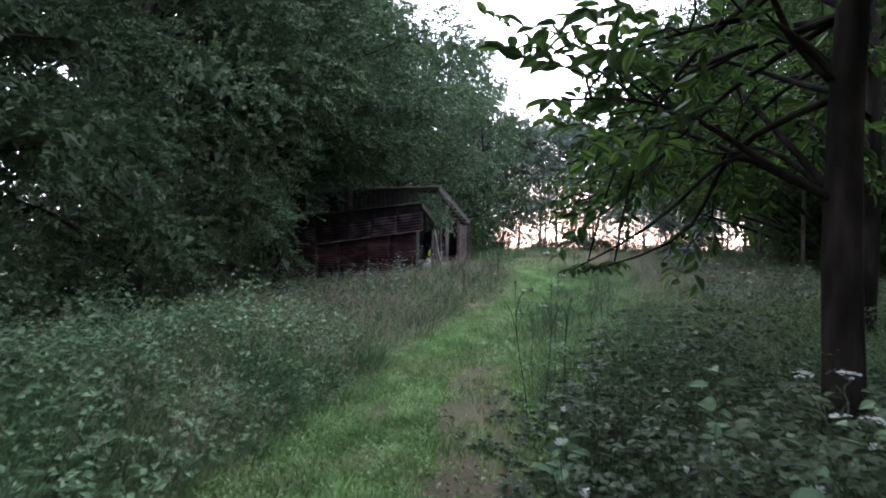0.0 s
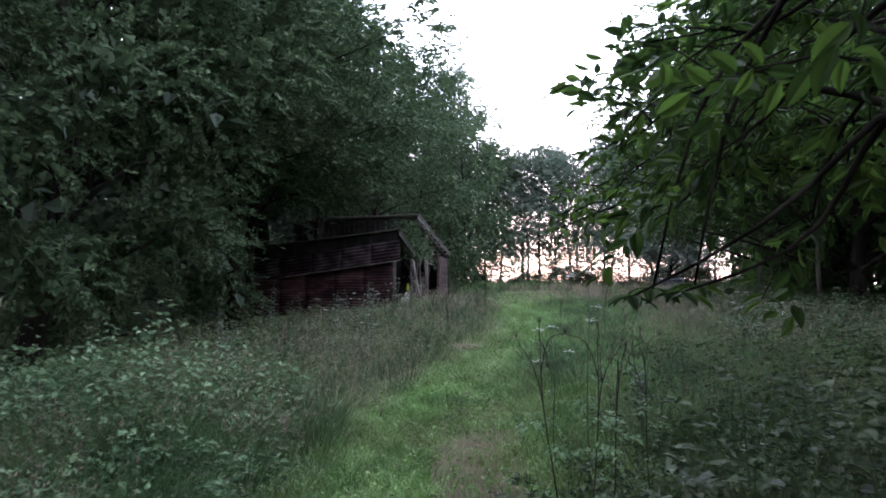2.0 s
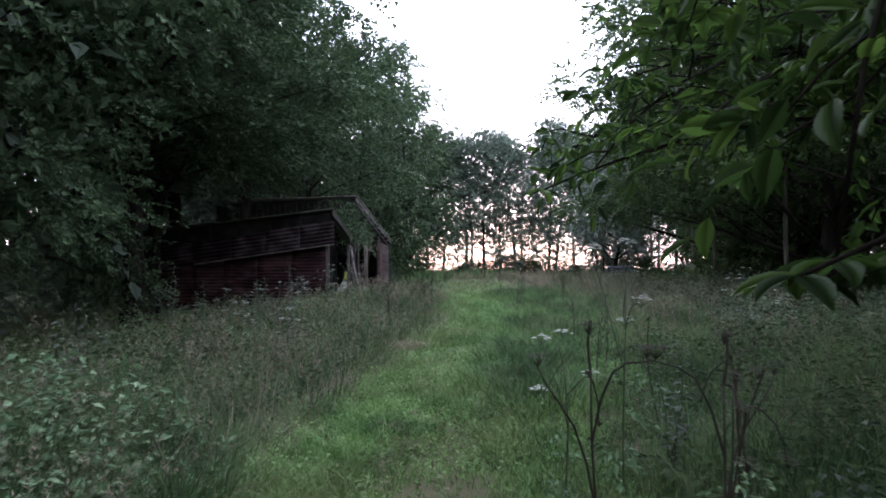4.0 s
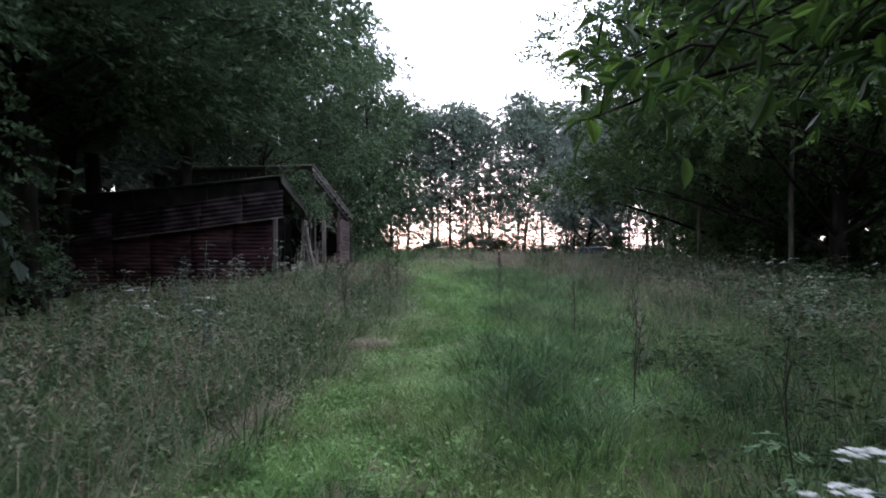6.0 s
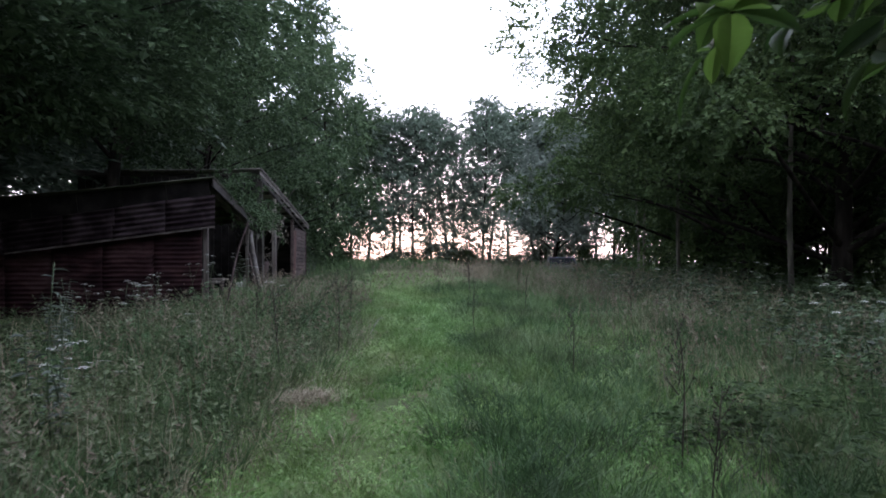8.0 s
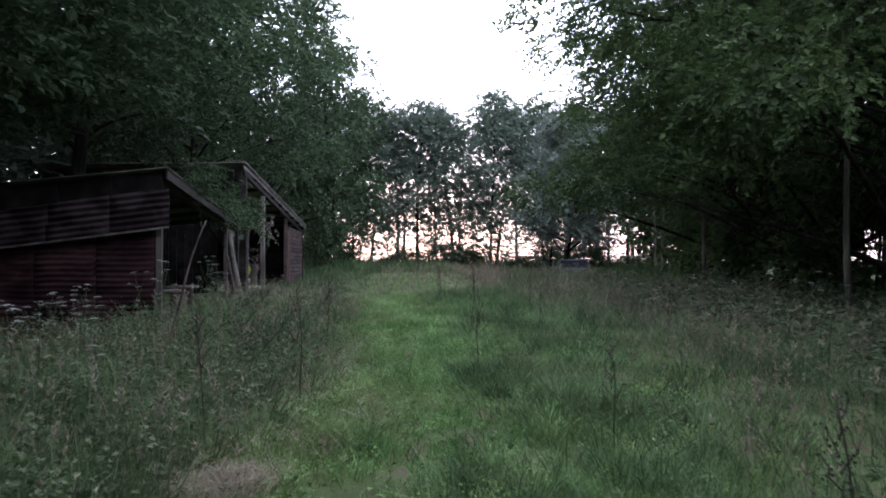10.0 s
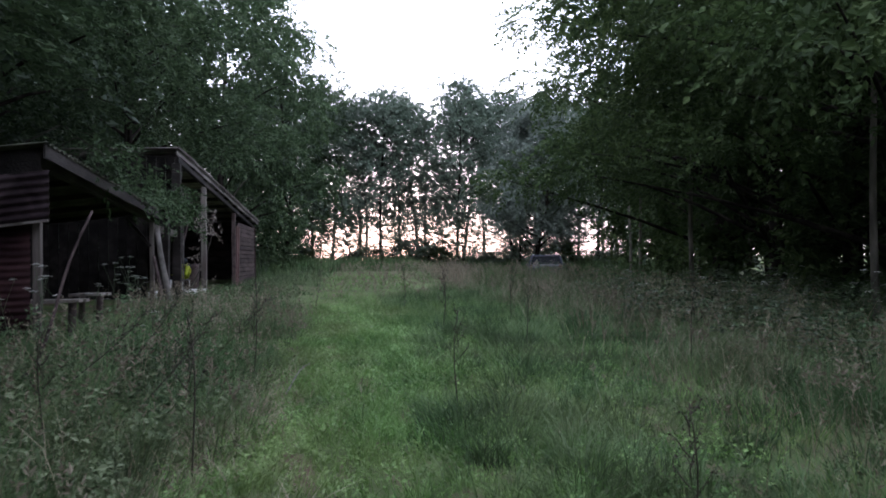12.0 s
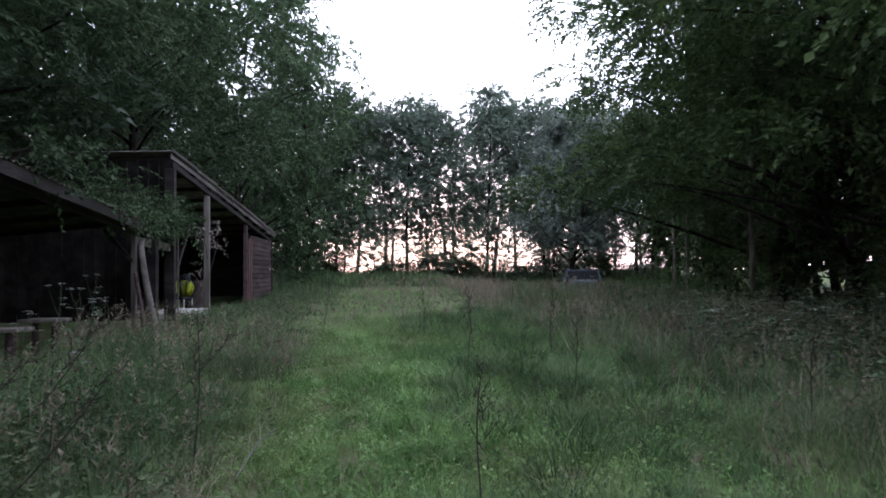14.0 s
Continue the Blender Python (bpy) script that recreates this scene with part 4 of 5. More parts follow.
x, y, big, out = tufts(70, 24, 9, 27, lambda y: lane_left(y) + 0.3, lambda y: lane_right(y) + 2.0, 193, 1.0, 0.12)
blades("dry_grass", x, y, 0.12 * big * rng.uniform(0.6, 1.2, len(x)), np.full(len(x), 0.007), GRASS_DRY, "flattened tufts of dead pale grass in the lane", 2.2, 194, out)
x, y, big, out = tufts(1100, 30, 5, 24, lambda y: np.full_like(y, -3.6), lambda y: lane_left(y) - 0.05, 103, 1.0, 0.12)
ok = not_in_shed(x, y)
x, y, big, out = x[ok], y[ok], big[ok], (out[0][ok], out[1][ok])
blades("tall_grass", x, y, 0.36 * big * (1 - 0.35 * smooth(13, 18, y) * smooth(-2.2, -3.0, x)) * rng.uniform(0.6, 1.2, len(x)), np.full(len(x), 0.0075), GRASS_TALL, "arching tufts of rank grass", 1.0, 104, out)
x, y, big, out = tufts(1900, 34, 8, 32, lambda y: lane_right(y) - 0.1, lambda y: np.full_like(y, 9.5), 105, 1.1, 0.14)
blades("tall_grass", x, y, 0.36 * big * (0.4 + 0.6 * smooth(0.2, 2.0, x - lane_right(y))) * rng.uniform(0.6, 1.2, len(x)), 0.0075 + 0.0005 * np.maximum(0, y - 18), GRASS_TALL, "arching tussocks of meadow grass", 1.0, 106, out)


def seed_grass(xs, ys, tall, label, seed):
    """Thin stalks with a loose brown panicle each."""
    r = np.random.default_rng(seed)
    n, per = len(xs), 10
    root = np.stack([xs, ys, height(xs, ys)], 1)
    lean = np.stack([r.normal(0, 0.2, n), r.normal(0, 0.2, n), np.ones(n)], 1) * tall[:, None]
    a = r.uniform(0, 6.28, n)
    w = (0.0014 + 0.00012 * np.maximum(0, ys - 6))[:, None]
    side = np.stack([np.cos(a), np.sin(a), np.zeros(n)], 1) * w
    pieces = [(np.stack([root - side, root + side, root + lean], 1).reshape(-1, 3), np.arange(3 * n).reshape(-1, 3))]
    f = r.uniform(0.74, 1.0, (n, per))
    base = (root[:, None] + lean[:, None] * f[..., None]).reshape(-1, 3)
    b = r.uniform(0, 6.28, n * per)
    way = np.stack([np.cos(b), np.sin(b), r.uniform(0.2, 1.4, n * per)], 1)
    ln = r.uniform(0.02, 0.05, n * per) * np.repeat(0.8 + 0.025 * ys, per)
    pieces.append(leaves(base, way, r.normal(0, 1, (n * per, 3)), ln, ln * 0.28))
    return thing("seeding_grass", array_mesh("seeding_grass", *joined(pieces), SEED_HEAD), label, "grass", kind="stuff")


x, y = scatter(2100, 4, 25, lambda y: np.maximum(-3.4, lane_left(y) - 2.6), lambda y: lane_left(y) - 0.12, 107, 1.0)
ok = (rng.random(len(x)) < lumps(x, y, 1.6, 21) * 1.3) & not_in_shed(x, y)
x, y = x[ok], y[ok]
seed_grass(x, y, (0.3 + 0.32 * smooth(0, 0.8, lane_left(y) - x)) * rng.uniform(0.7, 1.2, len(x)), "brownish mauve seeding grass on the bank", 108)
x, y = scatter(3400, 8, 40, lambda y: lane_right(y) + 0.2, lambda y: np.full_like(y, 9.5), 109, 1.0)
ok = rng.random(len(x)) < (lumps(x, y, 2.2, 22) * 1.3) * smooth(-0.3, 2.0, x - lane_right(y))
x, y = x[ok], y[ok]
seed_grass(x, y, rng.uniform(0.4, 0.75, len(x)), "brownish mauve seeding grass in the meadow", 110)
x, y = scatter(500, 28, 46, lambda y: lane_left(y), lambda y: lane_right(y) + 0.5, 111, 1.0)
seed_grass(x, y, rng.uniform(0.25, 0.55, len(x)), "thin seeding grass at the end of the lane", 112)
x, y = scatter(3500, 8, 20, lambda y: lane_left(y) - 0.35, lambda y: lane_left(y) + 0.12, 49)
blades("dry_grass", x, y, rng.uniform(0.06, 0.22, len(x)), np.full(len(x), 0.008), GRASS_DRY, "flattened straw-coloured grass along the lane", 1.6, 50)
x, y = scatter(22000, 44, 62, lambda y: np.full_like(y, -8.0), lambda y: np.full_like(y, 24.0), 51)
blades("far_grass", x, y, rng.uniform(0.3, 0.75, len(x)), np.full(len(x), 0.05), GRASS_TALL, "rank grass at the far end of the meadow", 0.4, 52)


x, y = scatter(34000, -14, 48, lambda y: np.full_like(y, -13.0), lambda y: np.full_like(y, 19.0), 53)
covered = (y > 2) & (x > -4) & (x < 9)
ok = ~covered & not_in_shed(x, y)
x, y = x[ok], y[ok]
blades("wood_grass", x, y, rng.uniform(0.1, 0.4, len(x)), np.full(len(x), 0.014), GRASS_TALL, "thin grass under the trees and behind the lane", 0.9, 54)
x, y = scatter(14000, -3.5, 2.4, lambda y: np.full_like(y, -2.4), lambda y: np.full_like(y, 1.2), 151)
blades("lane_grass", x, y, rng.uniform(0.05, 0.16, len(x)), np.full(len(x), 0.008), GRASS_LANE, "short green grass where the lane begins", 1.1, 152)


# ---- undergrowth ----
def undergrowth(name, xs, ys, tall, per, leaf, mat, label, seed, fine=False):
    """Leafy upright weeds: a stem each, with leaves all the way up."""
    r = np.random.default_rng(seed)
    ok = ~bare(xs, ys)
    xs, ys, tall = xs[ok], ys[ok], tall[ok]
    n = len(xs)
    z = height(xs, ys)
    root = np.stack([xs, ys, z], 1)
    tilt = r.normal(0, 0.22, (n, 3))
    tilt[:, 2] = 1
    s = np.tile(np.linspace(0.15, 1.0, per), (n, 1)) + r.normal(0, 0.04, (n, per))
    base = root[:, None] + tilt[:, None] * (s * tall[:, None])[..., None]
    a = (np.arange(per) * 2.4)[None] + r.uniform(0, 6.28, (n, 1))
    way = np.stack([np.cos(a), np.sin(a), r.uniform(-0.6, 0.6, (n, per))], -1)
    nrm = np.array([0, 0, 1.0]) + r.normal(0, 0.6, (n, per, 3))
    ln = leaf * r.uniform(0.5, 1.2, (n, per)) * (1.15 - 0.5 * s)
    base = base + way * (0.25 * ln)[..., None]
    pieces = [leaves(base.reshape(-1, 3), way.reshape(-1, 3), nrm.reshape(-1, 3), ln.ravel(), ln.ravel() * 0.55, fine)]
    side = np.stack([np.cos(a[:, 0]), np.sin(a[:, 0]), np.zeros(n)], 1) * 0.003
    tip = root + tilt * tall[:, None]
    sv = np.stack([root - side, root + side, tip], 1).reshape(-1, 3)
    pieces.append((sv, np.arange(3 * n).reshape(-1, 3)))
    return thing(name, array_mesh(name, *joined(pieces), mat), label, "weeds", kind="stuff")


x, y = scatter(6500, 17, 42, lambda y: lane_right(y) + 0.3, lambda y: np.full_like(y, 9.5), 55)
ok = rng.random(len(x)) < (0.1 + 0.9 * smooth(0.4, 0.75, clump(x, y, 0.3))) * smooth(17, 27, y) * smooth(0, 2.5, x - lane_right(y))
x, y = x[ok], y[ok]
blades("dry_grass", x, y, rng.uniform(0.45, 0.85, len(x)), np.full(len(x), 0.012), GRASS_DRY, "band of pinkish dry grass across the meadow", 0.75, 56)
x, y = scatter(3200, 29.5, 34.5, lambda y: np.full_like(y, 6.2), lambda y: np.full_like(y, 11.5), 59)
blades("tall_grass", x, y, rng.uniform(0.45, 0.95, len(x)), np.full(len(x), 0.016), GRASS_TALL, "waist-high grass along the rise", 0.35, 60)
r = np.random.default_rng(57)
y = r.uniform(11.1, 12.4, 900)
x, y = np.concatenate([r.normal(-0.12, 0.14, 1300), -1.0 + 0.2 * (y - 11.8) + r.normal(0, 0.045, 900)]), np.concatenate([r.normal(14.85, 0.14, 1300), y])
blades("straw", x, y, r.uniform(0.05, 0.16, len(x)), np.full(len(x), 0.009), GRASS_DRY, "flattened tuft of pale dead straw beside the lane", 2.2, 58)
x, y = scatter(26000, 1.5, 10, lambda y: np.full_like(y, -4.2), lambda y: lane_left(y) + 0.1, 76)
blades("tall_grass", x, y, (0.15 + 0.5 * smooth(0, 1.2, lane_left(y) - x)) * rng.uniform(0.5, 1.25, len(x)), np.full(len(x), 0.007), GRASS_TALL, "rank green grass among the nettles", 0.8, 77)
x, y = scatter(3600, 1.5, 9, lambda y: lane_right(y) + 0.1, lambda y: np.full_like(y, 4.5), 78)
blades("tall_grass", x, y, (0.15 + 0.6 * smooth(0, 1.2, x - lane_right(y))) * rng.uniform(0.5, 1.25, len(x)), np.full(len(x), 0.007), GRASS_TALL, "rank green grass among the brambles", 0.8, 79)
x, y = scatter(1000, 0.8, 9.5, lambda y: np.full_like(y, -5.2), lambda y: lane_left(y) - 0.2, 73)
undergrowth("nettles", x, y, (0.18 + 0.78 * smooth(0.0, 1.7, lane_left(y) - x) * (0.45 + 0.7 * clump(x, y, 1.0))) * rng.uniform(0.65, 1.2, len(x)), 22, 0.12, LEAF_WEED, "large-leaved grey-green nettles beside the path", 74)
x, y = scatter(1300, 5.0, 21, lambda y: np.full_like(y, -4.6), lambda y: lane_left(y) - 0.15, 61, 1.2)
rise_left = smooth(0.0, 1.6, lane_left(y) - x)
undergrowth("nettles", x, y, (0.2 + 0.5 * rise_left * (0.4 + 0.8 * clump(x, y, 1.0))) * (1 - 0.45 * smooth(12, 17, y)) * rng.uniform(0.5, 1.3, len(x)), 22, 0.085, LEAF_MEADOW, "grey-green knee-high nettles and weeds", 62)
x, y = scatter(900, -0.5, 7.4, lambda y: lane_right(y) - 0.12 + 0.3 * np.sin(y * 2.3) * np.sin(y * 5.1), lambda y: np.full_like(y, 5.5), 63)
undergrowth("brambles", x, y, (0.10 + 0.85 * smooth(0, 1.5, x - lane_right(y)) * (0.15 + 1.0 * clump(x, y, 1.1))) * rng.uniform(0.4, 1.4, len(x)), 24, 0.088, LEAF_BRAMBLE, "dark tangled brambles and weeds under the tree", 64)
x, y = scatter(420, 12.5, 20.3, lambda y: np.full_like(y, -2.9), lambda y: lane_left(y) - 0.25, 177)
undergrowth("nettles", x, y, rng.uniform(0.2, 0.48, len(x)), 16, 0.085, LEAF_MEADOW, "low leafy weeds in front of the shed", 178)


def bramble_canes(xs, ys, tall, reach, mat, label, seed, fine, per=9):
    """Arching canes with leaflets in threes."""
    r = np.random.default_rng(seed)
    n = len(xs)
    root = np.stack([xs, ys, height(xs, ys) - 0.02], 1)
    a = r.uniform(0, 6.28, n)
    d = np.stack([np.cos(a), np.sin(a), np.zeros(n)], 1)
    turn = np.stack([-np.sin(a), np.cos(a), np.zeros(n)], 1)
    at = lambda f: root[:, None] + d[:, None] * (reach[:, None] * f ** 1.4)[..., None] + np.array([0, 0, 1.0]) * (tall[:, None] * np.sin(np.pi * 0.72 * f) / 1.0)[..., None]
    f = np.tile(np.linspace(0, 1, per + 1), (n, 1))
    p = at(f)
    w = turn[:, None] * (0.004 * (1.2 - f))[..., None]
    v = np.stack([p - w, p + w], 2).reshape(-1, 3)
    i = (np.arange(n)[:, None] * (per + 1) + np.arange(per)[None]).ravel() * 2
    pieces = [(v, np.concatenate([np.stack([i, i + 1, i + 3], 1), np.stack([i, i + 3, i + 2], 1)]))]
    f = f[:, 2:] + r.normal(0, 0.03, (n, per - 1))
    p = at(np.clip(f, 0.05, 1))
    sign = np.where(np.arange(per - 1) % 2, 1.0, -1.0)[None, :, None]
    stalk = unit(turn[:, None] * sign + d[:, None] * 0.5 + np.array([0, 0, 0.35]) + r.normal(0, 0.3, p.shape))
    hub = p + stalk * 0.05
    ln = 0.085 * r.uniform(0.6, 1.25, (n, per - 1)) * (1.15 - 0.45 * f)
    across = unit(np.cross(stalk, np.array([0, 0, 1.0])))
    up = np.array([0, 0, 1.0]) + r.normal(0, 0.35, p.shape)
    for way in (stalk, stalk * 0.35 + across, stalk * 0.35 - across):
        w3 = (way + np.array([0, 0, -0.15])).reshape(-1, 3)
        pieces.append(leaves(hub.reshape(-1, 3), w3, up.reshape(-1, 3), ln.ravel(), ln.ravel() * 0.66, fine))
    return thing("brambles", array_mesh("brambles", *joined(pieces), mat), label, "brambles", kind="stuff")


x, y = scatter(300, 1.6, 5.8, lambda y: lane_right(y) + 0.45, lambda y: np.full_like(y, 4.4), 181)
bramble_canes(x, y, (0.35 + 0.62 * smooth(0.2, 1.1, x - lane_right(y))) * (0.45 + 0.75 * lumps(x, y, 0.8, 35)) * rng.uniform(0.7, 1.08, len(x)), rng.uniform(0.15, 0.5, len(x)) * smooth(0.2, 1.0, x - lane_right(y)), LEAF_BRAMBLE, "arching dark bramble canes under the tree", 182, True)
x, y = scatter(520, 6.0, 14.0, lambda y: lane_right(y) + 0.75, lambda y: np.full_like(y, 7.0), 183)
ok = rng.random(len(x)) < 0.35 + 0.8 * lumps(x, y, 1.7, 31)
x, y = x[ok], y[ok]
bramble_canes(x, y, (0.2 + 0.38 * smooth(0.6, 2.2, x - lane_right(y))) * rng.uniform(0.5, 1.1, len(x)), rng.uniform(0.2, 0.6, len(x)) * smooth(0.4, 1.4, x - lane_right(y)), LEAF_RIGHT, "arching green bramble canes in the tall grass", 184, False)
x, y = scatter(900, 13.0, 27.0, lambda y: lane_right(y) + 2.4, lambda y: np.full_like(y, 11.0), 185)
ok = rng.random(len(x)) < 0.2 + 0.9 * lumps(x, y, 2.2, 33)
x, y = x[ok], y[ok]
bramble_canes(x, y, rng.uniform(0.4, 0.85, len(x)), rng.uniform(0.3, 0.7, len(x)), LEAF_BRAMBLE, "bramble canes along the edge of the wood", 186, False)
x, y = scatter(50, 0.6, 5.0, lambda y: lane_right(y) + 0.25, lambda y: np.full_like(y, 4.5), 171)
undergrowth("brambles", x, y, (0.3 + 0.6 * smooth(0.1, 1.6, x - lane_right(y))) * rng.uniform(0.7, 1.1, len(x)), 12, 0.2, LEAF_WEED, "broad grey-green leaves of coarse weeds under the tree", 172, True)
x, y = scatter(3200, 7.0, 12.5, lambda y: lane_right(y), lambda y: lane_right(y) + 1.0, 173)
blades("lane_grass", x, y, rng.uniform(0.1, 0.3, len(x)), np.full(len(x), 0.007), GRASS_LANE, "fresh bright green grass beyond the brambles", 0.9, 174)
x, y = scatter(15000, 10.5, 27, lambda y: lane_core(y), lambda y: lane_right(y) + 1.4, 175)
ok = rng.random(len(x)) < 0.25 + 0.9 * lumps(x, y, 1.2, 41)
x, y = x[ok], y[ok]
blades("lane_grass", x, y, rng.uniform(0.08, 0.24, len(x)), np.full(len(x), 0.007), GRASS_LANE, "fresh short grass between the lane and the meadow", 1.0, 176)
x, y = scatter(2000, 9.5, 34, lambda y: lane_right(y) + 0.5, lambda y: np.full_like(y, 11.0), 65)
undergrowth("meadow_weeds", x, y, rng.uniform(0.1, 0.5, len(x)) * smooth(-0.2, 3.0, x - lane_right(y)) + 0.08, 14, 0.055, LEAF_MEADOW, "scattered leafy weeds in the tall grass", 66)
x, y = scatter(900, 20, 46, lambda y: np.where(y < 42.7, -1.9 + 0.07 * np.maximum(0, y - 29.4), -4.0), lambda y: lane_left(y) - 0.6, 67)
undergrowth("meadow_weeds", x, y, rng.uniform(0.12, 0.35, len(x)), 14, 0.07, LEAF_MEADOW, "leafy weeds along the shed front", 68)
x, y = scatter(8000, 2.0, 27, lambda y: lane_left(y) - 0.2, lambda y: lane_right(y) + 0.8, 69, 1.0)
ok = (np.abs(x) > 0.35) | (y > 9) | (rng.random(len(x)) < 0.15)
x, y = x[ok], y[ok]
undergrowth("clover", x, y, rng.uniform(0.06, 0.16, len(x)), 6, 0.055, GRASS_LANE, "low leafy clover and plantain in the lane", 70)
x, y = scatter(2000, 7, 26, lambda y: np.full_like(y, -3.4), lambda y: lane_left(y) - 0.1, 71)
ok = (rng.random(len(x)) < smooth(0.35, 0.75, clump(x, y, 0.45))) & not_in_shed(x, y)
x, y = x[ok], y[ok]
blades("dry_grass", x, y, rng.uniform(0.35, 0.7, len(x)), 0.004 + 0.0003 * y, GRASS_DRY, "pinkish seeding grass among the nettles", 0.5, 72)
r = np.random.default_rng(75)
n = 700
lx, ly = r.normal(-0.1, 0.35, n), r.uniform(2.0, 11.5, n)
lz = height(lx, ly) + 0.015 + 0.03 * r.random(n)
wy = np.stack([r.normal(0, 1, n), r.normal(0, 1, n), r.normal(0, 0.2, n)], 1)
ll = r.uniform(0.03, 0.08, n)
v, t = leaves(np.stack([lx, ly, lz], 1), wy, np.array([0, 0, 1.0]) + r.normal(0, 0.3, (n, 3)), ll, ll * 0.5)
LITTER = material("fallen_leaf", [(0.08, 0.055, 0.04), (0.15, 0.11, 0.08), (0.26, 0.21, 0.16)], 2, 0.85, 0.15, island=0.7)
thing("leaf_litter", array_mesh("leaf_litter", v, t, LITTER), "brown fallen leaves on the trodden soil of the lane", "leaf litter", kind="stuff")


# ---- things in and around the sheds ----
def rough_bench(at, size, turn, legs):
    ob = thing("bench", None, "rough low wooden bench on log legs in the weeds", "bench", "rough benches")
    ob.matrix_basis = pose(*at, 0, 0, turn)
    w, d, h = size
    for k in (-1, 1):
        part("plank", box((w, d / 2 - 0.01, 0.045), pose(0.02 * k, k * d / 4, h - 0.022, 0, 0.5 * k, 0.6 * k), 0.008), WOOD_GREY, ob)
    for lx, ly in legs:
        v, t = tube_arrays([(lx, ly, -0.1), (lx, ly, h * 0.5), (lx + 0.01, ly, h - 0.045)], [0.055, 0.05, 0.052], 9)
        part("leg", array_mesh("leg", v, t, WOOD_PLANK, True), None, ob)
    return ob


rough_bench(on(-2.65, 23.05), (1.0, 0.42, 0.52), 3, ((-0.36, 0.1), (0.36, -0.1), (0.3, 0.12), (-0.34, -0.1)))
rough_bench(on(-2.42, 24.3), (0.5, 0.36, 0.5), -5, ((-0.16, 0.08), (0.17, -0.08)))


def pole(label, a, b, r0, r1, mat, wob=0.02):
    ob = thing("pole", array_mesh("pole", *tube_arrays(limb_path(a, b, 0, wob, 8), np.linspace(r0, r1, 8), 190), mat, True), label, "pole")
    return ob


pole("pale weathered pole leaning against the shed post", on(-1.66, 27.0, -0.05), (-1.95, 27.08, 2.42), 0.06, 0.05, ROOF_GREY, 0.01)
pole("thin dark pole leaning against the shed post", on(-1.75, 26.6, -0.05), (-1.96, 26.82, 1.85), 0.04, 0.03, WOOD_PLANK, 0.01)
pole("crooked grey stick standing aslant before the shed", on(-1.6, 19.35, -0.1), (-1.2, 20.02, 2.25), 0.019, 0.011, WOOD_PLANK, 0.025)
pole("thin pole leaning inside the shed bay", (front(30.3) - 0.3, 30.0, 0.9), (front(31.0) - 0.1, 31.3, 3.1), 0.03, 0.02, WOOD_PLANK, 0.04)

chair = thing("chair", None, "white metal chair with a dark seat on the threshold", "chair")
chair.matrix_basis = pose(*on(-2.48, 32.95), 0, 0, -20)
part("seat", box((0.42, 0.42, 0.05), pose(0, 0, 0.40), 0.02), DARK_CLOTH, chair, "dark padded seat")
part("backrest", box((0.42, 0.03, 0.36), pose(0, 0.21, 0.68, -8), 0.012), DARK_CLOTH, chair)
for lx in (-0.19, 0.19):
    for ly in (-0.19, 0.19):
        part("leg", array_mesh("leg", *tube_arrays([(lx, ly * 1.15, 0), (lx, ly, 0.2), (lx, ly, 0.40)], [0.014] * 3, 7), WHITE_PAINT, True), None, chair, "white leg")
jacket = thing("jacket", None, "bright yellow work jacket slung over the chair", "jacket")
jacket.matrix_basis = pose(*on(-2.48, 32.95, 0.1), 0, 0, -20) @ Matrix.Diagonal((0.82, 0.9, 0.84, 1))
bm = bmesh.new()
bmesh.ops.create_icosphere(bm, subdivisions=4, radius=0.5)
for v in bm.verts:
    p = v.co.copy()
    f = 1 + 0.14 * noise.noise(p * 4) + 0.06 * noise.noise(p * 11)
    q = max(abs(p.x), abs(p.z)) ** 0.35 + 0.12
    v.co = Vector((p.x * 0.52 * f / q, 0.2 + p.y * 0.17 * f, 0.66 + p.z * 0.48 * f / q - 0.05 * abs(p.x)))
for f in bm.faces:
    f.smooth = True
body = part("body", bm, HIVIS, jacket)
bm = bmesh.new()
bmesh.ops.create_icosphere(bm, subdivisions=3, radius=0.14)
for v in bm.verts:
    v.co = Vector((v.co.x * 1.2, v.co.y * 0.8 + 0.2, v.co.z * 0.8 + 0.99)) * (1 + 0.07 * noise.noise(v.co * 14))
part("hood", bm, DARK_CLOTH, jacket, "dark grey hood")
for k in (-1, 1):
    v, t = tube_arrays(limb_path((0.18 * k, 0.12, 0.84), (0.24 * k, -0.05, 0.5), 0.03, 0.03, 8), np.linspace(0.075, 0.055, 8), 10)
    part("sleeve", array_mesh("sleeve", v, t, HIVIS, True), None, jacket)
    part("band", box((0.05, 0.24, 0.42), pose(0.1 * k, 0.2, 0.66, 0, 3 * k, 0), 0.02), DARK_CLOTH, jacket, "dark band")

stump = thing("log", array_mesh("log", *tube_arrays(limb_path((-2.25, 33.4, 0.85), (-2.22, 33.42, 1.66), 0, 0.01, 6), [0.24, 0.215, 0.21, 0.205, 0.21, 0.205], 16), WOOD_PLANK, True), "upright brown sawn log beside the shed post", "log")
cask = thing("sack", None, "pale bag standing beside the chair", "bag")
bm = bmesh.new()
bmesh.ops.create_icosphere(bm, subdivisions=3, radius=0.5)
for v in bm.verts:
    p = v.co.copy()
    v.co = Vector((p.x * 0.26, p.y * 0.22, p.z * 0.42 + 0.2)) * (1 + 0.1 * noise.noise(p * 5))
part("bag", bm, CONCRETE, cask)
cask.location = on(-2.66, 32.5)


